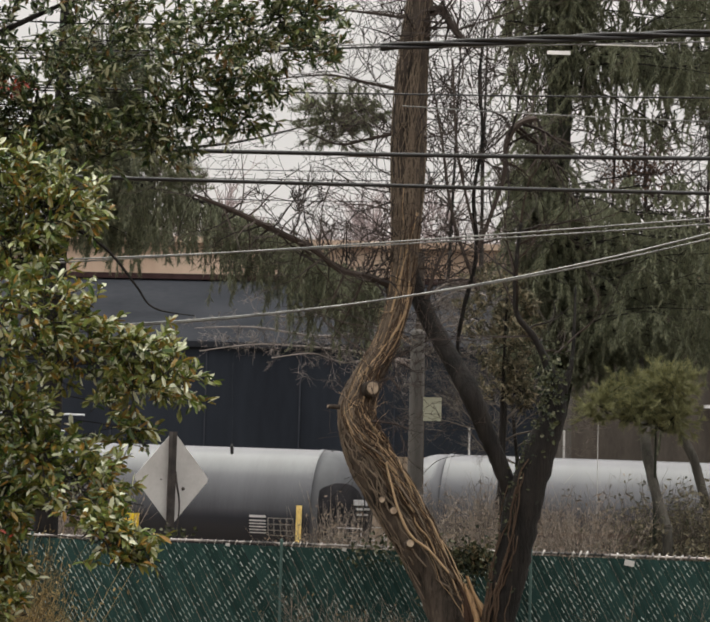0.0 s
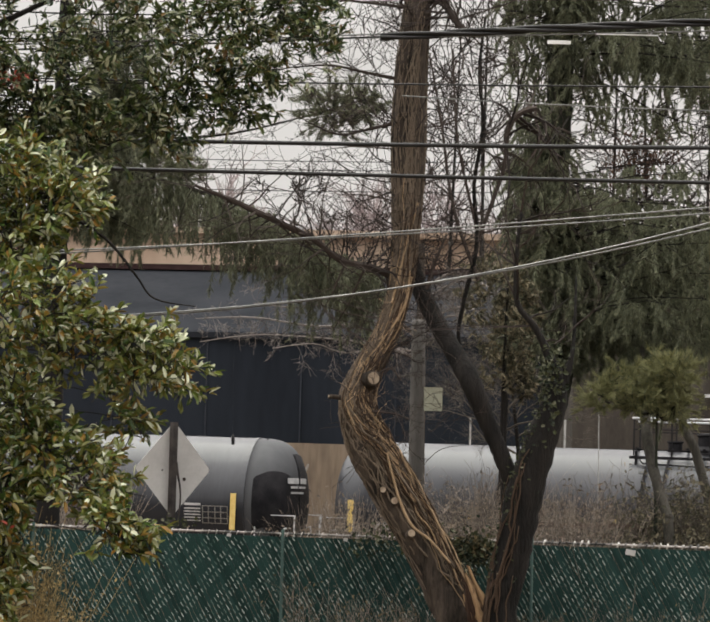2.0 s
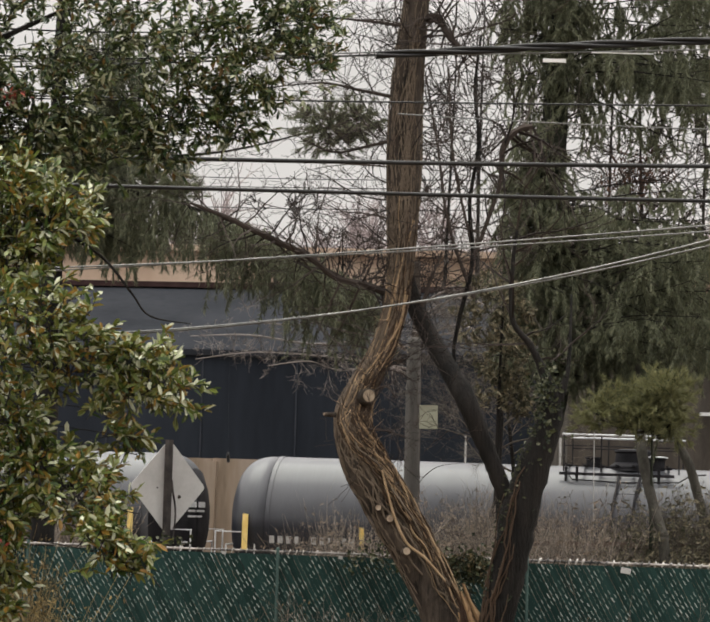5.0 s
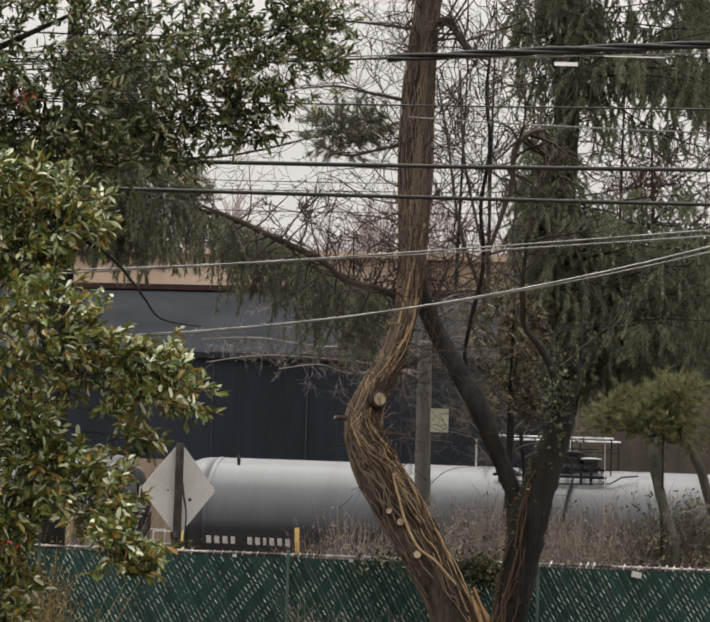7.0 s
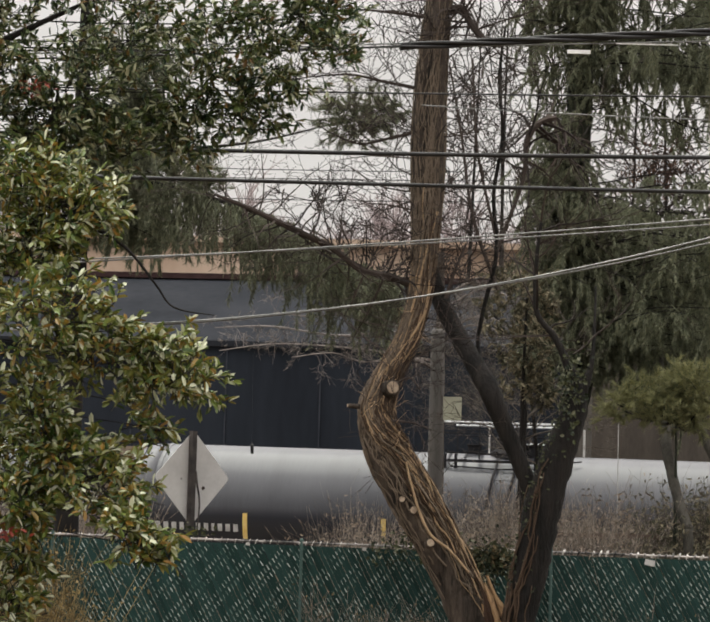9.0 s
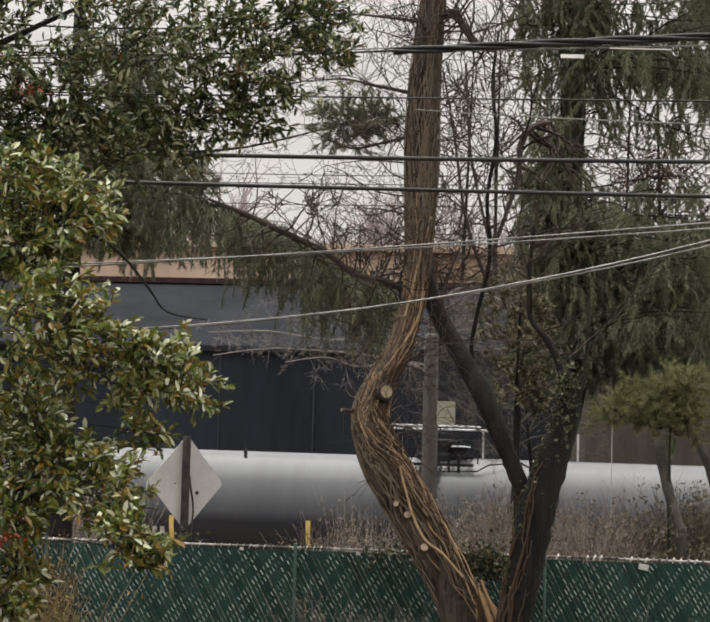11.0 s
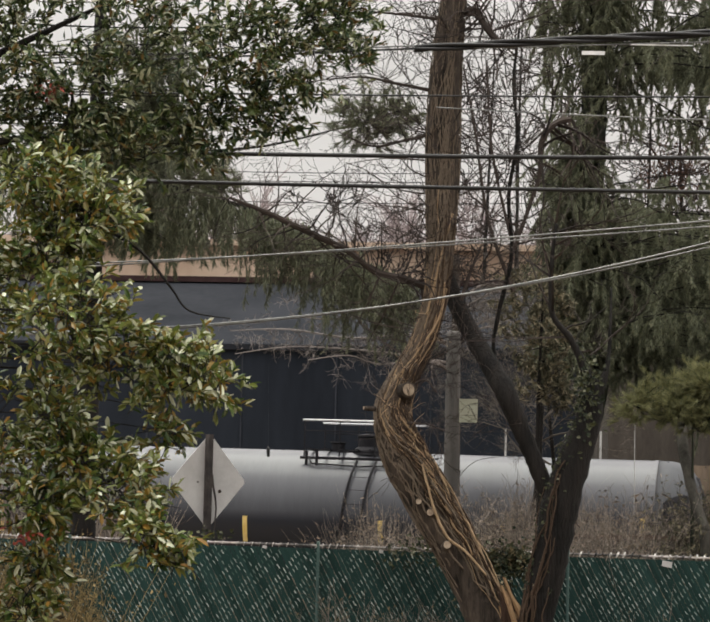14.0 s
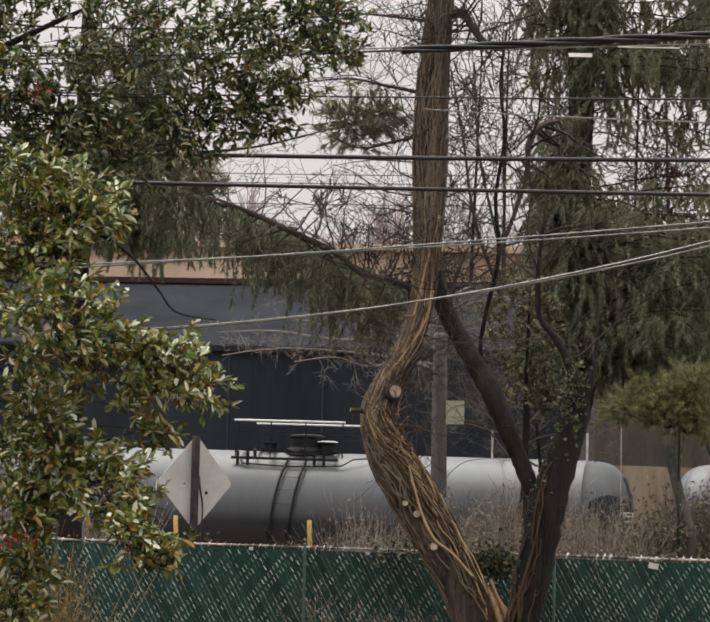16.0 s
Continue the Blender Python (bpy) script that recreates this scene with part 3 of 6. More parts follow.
def train():
    first = tank_car()
    for n in range(-2, 18):
        CARS.append((n, first if n == -2 else copy_thing(first, Matrix())))
    rng = random.Random(3)
    on_top = ("top_platform", "valve_housing", "vent_valve", "hatch", "handrail", "rail_post", "mid_rail", "grab_bar", "ladder")
    for n, car in CARS:
        older = n in (0, 1, 5, 9, 11, 12, 14)      # these have the ladder set back and the platform amidships
        for ob in car.children:
            kind = ob.name.split(".")[0]
            if not older and kind in on_top:
                ob.location.x = 0.6
            elif kind == "end_stencil":      # set lower on some cars
                ob.location.z = 0.22 if n in (1, 2) else -0.12 if n == 3 else 0.0
            elif older and kind == "ladder":
                ob.location.x = 0.03 if n == 14 else -1.25
            elif older and n != 14 and kind in ("top_platform", "handrail", "rail_post", "mid_rail", "grab_bar"):
                ob.location.x = -0.3
        if n not in (2, 8, 11, 14, 15):
            panel = yellow_panel(car)
            panel.location.x = 0.74 if n == 6 else 0.0
        if n == 14:
            b = Build()
            scrawl(b, rng, 0, 0.16, 0.36, 0.30, 0, 4, 0.008)
            b.v = [(TANK_HALF + 0.045 + head_bulge(math.hypot(-1.505 + x * 0.35, z)), -1.505 + x * 0.35, TANK_Z + z) for x, y, z in b.v]
            part("graffiti", b, M_SPRAY_B, car, "blue sprayed graffiti")
        if n == 14:      # crowded rows of looping strokes that spell nothing
            b = Build()
            for z, h, count, x0 in ((2.95, 0.46, 5, 0.46), (2.60, 0.42, 6, 0.52), (2.22, 0.28, 5, 0.46)):
                for i in range(count):
                    cx, w = x0 + 0.14 * i + rng.uniform(-0.03, 0.03), rng.uniform(0.06, 0.10)
                    z0 = z - 0.05 * i + rng.uniform(-0.06, 0.06)
                    a0, sweep, lean = rng.uniform(0, 6.28), rng.uniform(0.28, 0.62), rng.uniform(-0.5, 0.1)
                    pts = [(cx + w * math.cos(a0 + sweep * k) + lean * h * 0.4 * math.sin(a0 + sweep * k), z0 + h * rng.uniform(0.36, 0.52) * math.sin(a0 + sweep * k)) for k in range(9)]
                    pts.append((pts[-1][0] + rng.uniform(0.04, 0.12), pts[-1][1] - h * rng.uniform(0.2, 0.6)))
                    for (xa, za), (xb, zb) in zip(pts, pts[1:]):
                        p, q = Vector((xa, -1.575, za)), Vector((xb, -1.575, zb))
                        e = (q - p).normalized()
                        g = e.cross(Vector((0, 1, 0))) * 0.019
                        b.poly([p - g - e * 0.012, q - g + e * 0.012, q + g + e * 0.012, p + g - e * 0.012])
            b.v = [(x, -math.sqrt(max(0.05, (TANK_R + 0.014) ** 2 - (z - TANK_Z) ** 2)), z) for x, y, z in b.v]
            part("graffiti", b, M_SPRAY_W, car, "white sprayed graffiti")


train()

# ---- beyond the tracks ----


def barrier_wall():
    w = tagged(new("barrier_wall"), "stained tan concrete wall behind the tracks", "wall", kind="structure")
    w.matrix_basis = track_pose(0, 0, 5.2)
    rng = random.Random(8)
    for i in range(-16, 16):
        h = 4.35 + rng.uniform(-0.03, 0.03)
        b = Build().box((i * 4.0 + 2, 0, h / 2 - 0.6), (3.97, 0.25, h + 1.2))
        part("panel", b, M_BARRIER, w)
    for i in range(-16, 17):
        b = Build().box((i * 4.0, -0.06, 1.6), (0.30, 0.40, 5.3))
        part("pilaster", b, M_BARRIER, w)
    b = Build()
    scrawl(b, rng, -2.2, 3.66, 0.75, 0.34, -0.14, 4, 0.02)
    scrawl(b, rng, -1.95, 3.15, 0.35, 0.3, -0.14, 2, 0.018)
    part("graffiti", b, M_FAINT, w, "faded pale sprayed graffiti")


barrier_wall()


def navy_warehouse():
    h = empty("warehouse", (0.000, 72.000, -1.600), "large dark navy metal warehouse with a grey roof", "building")
    h.rotation_euler = (0, 0, radians(-3))
    L0, L1, eave, ridge = -34.0, 7.7, 9.62, 12.75
    for c, size in ((((L0 + L1) / 2, 0.15), (L1 - L0, 0.3)), ((L1 - 0.15, 9.05), (0.3, 17.5)), ((L0 + 0.15, 9.05), (0.3, 17.5)), (((L0 + L1) / 2, 17.95), (L1 - L0, 0.3))):
        part("wall", Build().box((*c, eave / 2 - 1.5), (*size, eave + 3)), M_NAVY, h, "dark navy metal cladding")
    b = Build()
    x = L0 + 1.5
    while x < L1:
        b.box((x, -0.03, eave / 2 - 1.5), (0.05, 0.06, eave + 3))
        x += 3.4
    tagged(part("wall_seams", b, M_SEAM, h), kind="stuff")
    b = Build()
    for (y0, z0), (y1, z1) in (((-0.12, eave - 0.05), (8.7, ridge)), ((8.7, ridge), (18.2, eave - 0.05))):
        b.poly([(L0 - 0.4, y0, z0), (L1 + 0.4, y0, z0), (L1 + 0.4, y1, z1), (L0 - 0.4, y1, z1)])
        b.poly([(L0 - 0.4, y1, z1 - 0.2), (L1 + 0.4, y1, z1 - 0.2), (L1 + 0.4, y0, z0 - 0.2), (L0 - 0.4, y0, z0 - 0.2)])
    roof = part("roof", b, M_ROOFMETAL, h, "grey standing-seam roof")
    b = Build().box(((L0 + L1) / 2, -0.10, eave - 0.16), (L1 - L0 + 0.8, 0.16, 0.2))
    part("gutter", b, M_ROOFMETAL, roof)
    b = Build().box(((L0 + L1) / 2, 8.7, ridge + 0.1), (L1 - L0 + 0.8, 0.5, 0.22))
    part("ridge_cap", b, M_TRIM, roof, "rust-red ridge cap")


navy_warehouse()


def tan_building():
    h = empty("long_building", (0.000, 104.000, -1.600), "long tan stucco building beyond the warehouse", "building")
    b = Build().box((0, 0, 16.24 / 2 - 2), (150, 14, 16.24 + 4))
    part("wall", b, M_TAN, h, "tan stucco wall")
    b = Build().box((0, 0, 16.24 + 0.15), (151, 15, 0.3))
    part("roof", b, M_TAN, h)


tan_building()


def brown_shed():
    h = empty("shed", (6.971, 64.000, -1.600), "low brown weathered shed behind the tracks", "building")
    part("wall", Build().box((11, 3, 4.2), (22, 6, 13.0)), M_BROWNBANK, h, "brown weathered boards")
    part("beam", Build().box((8.9, -0.3, 7.25), (9.5, 0.15, 0.10)), M_PALE, h, "pale horizontal pipe")
    part("roof", Build().box((11, 3, 10.83), (22.3, 6.3, 0.25)), M_ROOFMETAL, h)


brown_shed()


def far_woods():
    """A bare winter wood on the skyline."""
    b, rng = Build(), random.Random(21)
    for i in range(150):
        x, y = rng.uniform(-38, 42), rng.uniform(122, 165)
        z, hgt = -2.0, rng.uniform(23, 29)
        b.tube([(x, y, z), (x + rng.uniform(-0.5, 0.5), y, z + hgt * 0.6)], [0.22, 0.12], 4, caps=False)
        for k in range(120):
            zz = z + hgt * rng.uniform(0.45, 0.82)
            p, rs, _ = wander(rng, (x, y, zz), (rng.gauss(0, 1), rng.gauss(0, 0.4), rng.uniform(0.4, 1.6)), rng.uniform(1.5, 4.5), 0.06, 0.3, 0.08, 4)
            b.tube(p, [max(q, 0.022) for q in rs], 3, caps=False)
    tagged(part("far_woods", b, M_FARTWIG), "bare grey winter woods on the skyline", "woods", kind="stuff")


far_woods()

# ---- the fence ----
FENCE_Y = 24.6
FENCE = (1.833, -0.0097)         # top height at x = 0 and its fall along x
POSTS = 3.02
POST0 = -0.815


def fence_top(x):
    return FENCE[0] + FENCE[1] * x


def fence():
    f = tagged(new("chain_link_fence"), "chain-link fence woven with dark green slats", "fence", kind="structure")
    rng = random.Random(4)
    for i in range(-5, 6):
        x = POST0 + i * POSTS
        t = fence_top(x)
        b = Build().tube([(x, FENCE_Y - 0.06, t - 2.0), (x, FENCE_Y - 0.06, t + 0.02)], 0.019, 10)
        b.lathe([(t - 0.01, 0.024), (t + 0.015, 0.023), (t + 0.03, 0.012)], 10, "z", (x, FENCE_Y - 0.06, 0))
        part("post", b, M_POST, f, "green steel post")
    x0, x1 = POST0 - 5 * POSTS, POST0 + 5 * POSTS
    b = Build().tube([(x0, FENCE_Y + 0.03, fence_top(x0) - 0.025), (x1, FENCE_Y + 0.03, fence_top(x1) - 0.025)], 0.013, 8)
    part("top_rail", b, M_CAP, f, "pale weathered top rail")
    # slats, leaning, woven into the mesh
    pitch, lean, width = 0.055, 0.52, 0.045
    slats, wires, knuckles = Build(), Build(), Build()

    def slat(b, a, c):
        w, d = Vector((width / 2 * 1.15, 0, 0)), Vector((0, 0.003, 0))
        k = len(b.v)
        b.v += [p[:] for p in (c - w - d, c + w - d, a + w - d, a - w - d, c - w + d, c + w + d, a + w + d, a - w + d)]
        b.f += [(k, k + 1, k + 2, k + 3), (k + 7, k + 6, k + 5, k + 4), (k + 3, k + 2, k + 6, k + 7), (k + 1, k, k + 4, k + 5), (k + 2, k + 1, k + 5, k + 6), (k, k + 3, k + 7, k + 4)]

    one = Build()
    slat(one, Vector((0, 0, 0)), Vector((1.85 * lean, 0, -1.85)))
    shared = one.mesh("slat")
    x = x0
    while x < x1 + 1.0:
        j = rng.uniform(-0.004, 0.004)
        top = fence_top(x) - 0.06
        a = Vector((x + j, FENCE_Y + rng.uniform(-0.006, 0.006), top))
        c = a + Vector((1.85 * lean, 0, -1.85))
        if -6.6 < x < 6.4:
            part("slat", shared, M_SLAT, f, at=a)
        else:
            slat(slats, a, c)
        # strokes of bare wire that lie over the slats, broken where the weave dips behind
        k = (x * 0.83) % 0.088
        while k < 1.8:
            seg = rng.uniform(0.036, 0.058)
            p = a.lerp(c, k / 1.85) + Vector((pitch / 2, -0.016, 0))
            q = a.lerp(c, min(1.0, (k + seg) / 1.85)) + Vector((pitch / 2 + 0.008, -0.016, 0))
            worn = 0.55 * noise.noise(Vector((p.x * 2.6, 3.1, p.z * 4.0))) + 0.55 * math.sin((p.x - p.z * 0.75) * 18.0 + 1.2 * noise.noise(Vector((p.x, 7, p.z))))
            if abs(p.x) < 7 and worn > -0.30 + rng.uniform(-0.25, 0.25) and p.z < fence_top(p.x) - 0.05:
                wires.tube([p, q], rng.uniform(0.0035, 0.0066), 3, caps=False)
            k += 0.088
        # twisted wire ends along the top
        x += pitch
    x = x0
    while x < x1:
        z = fence_top(x)
        k = 1.5 if x > 2.3 else 0.6      # the newer bay has larger ends
        knuckles.tube([(x - 0.016, FENCE_Y, z - 0.055), (x, FENCE_Y - 0.01, z - 0.01), (x + rng.uniform(0, 0.016), FENCE_Y, z + rng.uniform(-0.008, 0.012) * k)], [0.007 * k, 0.011 * k, 0.007 * k], 4, caps=False)
        x += rng.uniform(0.075, 0.10)
    tagged(part("slats", slats, M_SLAT, f, "dark green plastic slats"), kind="stuff")
    tagged(part("mesh_wire", wires, M_WIRE, f, "pale worn mesh wire"), kind="stuff")
    tagged(part("wire_ends", knuckles, M_KNUCKLE, f, "pale twisted wire ends"), kind="stuff")
    for x, z, w, h in ((3.402, -0.11, 0.12, 0.07), (-1.467, -0.06, 0.05, 0.035), (-0.054, -0.07, 0.05, 0.04)):
        b = Build().box((x, FENCE_Y - 0.05, fence_top(x) + z), (w, 0.01, h), Matrix.Rotation(0.18, 3, "Y"))
        part("tie_tag", b, M_SIGN, f, "small pale tag")


fence()


def guard_rail():
    """A weathered rail on short posts along the near edge of the road."""
    g = empty("guard_rail", (5.6, 28.0, ground_z(5.6, 28.0)), "weathered brown rail on short posts beside the road", "guard rail")
    base = Vector(g.location)
    for x0, x1 in ((2.2, 4.6), (4.6, 7.0), (7.0, 9.4)):
        b = Build()
        b.box(((x0 + x1) / 2 - base.x, 0, 1.955 - base.z), (x1 - x0 - 0.01, 0.06, 0.07), Matrix.Rotation(-0.002, 3, "Y"))
        part("rail", b, M_GUARD, g)
    for x in (2.3, 4.6, 7.0, 9.3):
        part("post", Build().box((x - base.x, 0.07, (1.93 - base.z) / 2 - 0.15), (0.08, 0.08, 1.93 - base.z + 0.3)), M_SIGNPOST, g)


guard_rail()


def diamond_sign():
    s = empty("road_sign", (-2.279, 25.400, 2.560), "grey bare-metal back of a diamond road sign", "road sign")
    s.rotation_euler = (0, 0, radians(43.5))
    b, half, r = Build(), 0.602, 0.05
    pts = []
    for k in range(4):
        a = math.pi / 2 * k
        for e in (-0.35, 0, 0.35):
            pts.append(((half - 0.02) * math.cos(a) + r * math.cos(a + e * 2) - r * math.cos(a), (half - 0.02) * math.sin(a) + r * math.sin(a + e * 2) - r * math.sin(a)))
    for y in (0.0, 0.006):
        ring = [(u + 0.045, y, w + 0.015) for u, w in pts]
        b.poly(ring if y == 0 else ring[::-1])
    n = len(pts)
    b.f += [(i, n + (n - 1 - i), n + (n - 1 - (i + 1) % n), (i + 1) % n) for i in range(n)]
    part("sign_plate", b, M_SIGN, s, "unpainted aluminium back")
    b = Build().box((0, -0.05, -1.07), (0.066, 0.080, 3.34))
    part("post", b, M_SIGNPOST, s, "dark weathered post")
    b = Build()      # a thin dark curved strand hanging down beside the post
    limb(b, [(0.02, -0.10, 0.10, 0.012), (0.045, -0.10, -0.06, 0.014), (0.08, -0.10, -0.20, 0.013), (0.095, -0.10, -0.36, 0.011), (0.07, -0.10, -0.62, 0.010)], 5, 0.1, 5)
    part("dark_strand", b, M_SIGNPOST, s, "thin dark curved strand")
    for x, z, r in ((-0.40, 0.02, 0.013), (-0.13, 0.0, 0.011), (0.225, -0.11, 0.026)):
        part("bolt", Build().lathe([(-0.012, r * 0.8), (0.001, r)], 8, "y", (x, 0, z)), M_STEEL, s)


diamond_sign()


def utility_pole():
    p = empty("utility_pole", (1.047, 33.000, -0.250), "short weathered grey pole with a pale plate", "pole")
    b = Build().lathe([(-2.0, 0.150), (0.0, 0.135), (2.2, 0.125), (5.39, 0.115), (5.39 + 0.05, 0.08)], 16, "z")
    part("shaft", b, M_POLE, p, smooth=True)
    b = Build().box((0.257, -0.10, 4.135), (0.30, 0.025, 0.385)).box((0.257 - 0.13, -0.06, 4.135), (0.05, 0.1, 0.06))
    part("plate", b, M_PLATE, p, "pale greenish sign plate")


utility_pole()


def thin_posts():
    for i, (q, top, r) in enumerate((((3.093, 53.000, 4.366), 0, 0.026), ((5.583, 53.000, 4.371), 0, 0.030), ((5.374, 44.000, 4.192), 0, 0.009))):
        z = ground_z(q[0], q[1])
        b = Build().tube([(q[0], q[1], z - 0.3), (q[0], q[1], q[2])], r, 8)
        tagged(part("marker_post", b, M_MARKER, smooth=True), "thin pale marker post beside the tracks", "post", "marker posts")


thin_posts()

# ---- overhead lines ----


def span(name, ends, sag, r, material, label, strands=1, sides=8, twist=0.0, start=-2.6):
    """A line hung between two far points, sagging; ends reach well past the view."""
    a, c = Vector(ends[0]), Vector(ends[1])
    k = 2.6
    mid, half = (a + c) / 2, (c - a) / 2
    for s in range(strands):
        b, pts = Build(), []
        n = 90 if twist else 40
        for i in range(n + 1):
            u = start + (k - start) * i / n
            p = mid + half * u + Vector((0, 0, sag * (u * u - 1)))
            if strands > 1:
                ang = twist * u * 6.28 + 6.28 * s / strands
                p += Vector((0, math.cos(ang) * r * 1.2, math.sin(ang) * r * 1.2))
            pts.append(p)
        b.tube(pts, r, sides)
        if s == 0:
            top = tagged(part(name, b, material, smooth=True), label, "cable", "overhead lines")
        else:
            part("strand", b, material, top, smooth=True)


span("twisted_cable", ((0.168, 18.000, 6.459), (3.165, 18.000, 6.673)), -0.008, 0.018, M_CABLE, "thick dark twisted cable bundle overhead", 3, 8, 0.8, -1.0)
span("cable", ((-3.287, 18.000, 6.334), (3.166, 18.000, 6.590)), 0.016, 0.007, M_STRAND, "thin bright support strand overhead", 1, 6, 0)
span("cable", ((-3.284, 18.000, 6.259), (0.168, 18.000, 6.464)), 0.008, 0.009, M_CABLE, "dark overhead cable crossing the view", 1, 6, 0)
span("cable", ((-3.286, 18.000, 6.309), (0.167, 18.000, 6.489)), 0.008, 0.007, M_STRAND, "thin bright support strand overhead", 1, 6, 0)
span("cable", ((-0.808, 18.000, 6.019), (3.170, 18.000, 6.071)), 0.004, 0.008, M_CABLE, "thin dark overhead cable", 1, 6, 0)
span("cable", ((1.620, 18.000, 5.880), (3.172, 18.000, 5.854)), 0.004, 0.006, M_STRAND, "thin grey overhead cable", 1, 6, 0)
span("cable", ((-3.250, 18.000, 5.460), (3.176, 18.000, 5.514)), 0.016, 0.02, M_CABLE, "heavy dark overhead cable", 1, 8, 0)
span("cable", ((-2.338, 18.000, 5.194), (3.179, 18.000, 5.195)), 0.004, 0.018, M_CABLE, "heavy dark overhead cable", 1, 8, 0)
span("cable", ((-2.594, 18.000, 4.420), (3.181, 18.000, 4.972)), 0.020, 0.0075, M_STRAND, "pale twin service line overhead", 1, 6, 0)
span("cable", ((-2.595, 18.000, 4.445), (3.181, 18.000, 4.918)), 0.028, 0.007, M_STRAND, "pale twin service line overhead", 1, 6, 0)
span("cable", ((-2.570, 18.000, 3.816), (3.182, 18.000, 4.832)), 0.162, 0.009, M_STRAND, "pale twin service line overhead", 1, 6, 0)
span("cable", ((-2.571, 18.000, 3.832), (3.182, 18.000, 4.782)), 0.146, 0.0075, M_STRAND, "pale twin service line overhead", 1, 6, 0)
span("cable", ((-5.106, 62.000, 12.557), (1.099, 62.000, 12.607)), 0.014, 0.013, M_CABLE, "far thin power line", 1, 8, 0)
span("cable", ((-5.096, 62.000, 12.272), (1.106, 62.000, 12.336)), 0.014, 0.013, M_CABLE, "far thin power line", 1, 8, 0)
span("cable", ((-5.074, 62.000, 11.618), (1.122, 62.000, 11.668)), 0.014, 0.013, M_CABLE, "far thin power line", 1, 8, 0)


def cable_tag_and_glint():
    # A marker tag, then a long thin strip standing in for the strand's highlight.
    for c, w, h in (((1.788, 17.970, 6.445), 0.21, 0.034), ((2.408, 17.970, 6.529), 0.56, 0.008)):
        tagged(part("cable_tag_glint", Build().box(c, (w, 0.012, h)), M_SPRAY_W), "white marker tag and painted highlight on a cable", "cable tag", "cable tags")


cable_tag_and_glint()

# ---- trees ----


def on_bark(pts, i, ang, out):
    """A point on the skin of a limb: pts from limb()."""
    p, q = Vector(pts[i][:3]), Vector(pts[min(i + 1, len(pts) - 1)][:3])
    o = Vector(pts[max(i - 1, 0)][:3])
    d = (q - o).normalized()
    s = Vector((1, 0, 0))
    s = (s - d * s.dot(d)).normalized()
    u = d.cross(s)
    return p + (s * math.cos(ang) + u * math.sin(ang)) * (pts[i][3] + out)


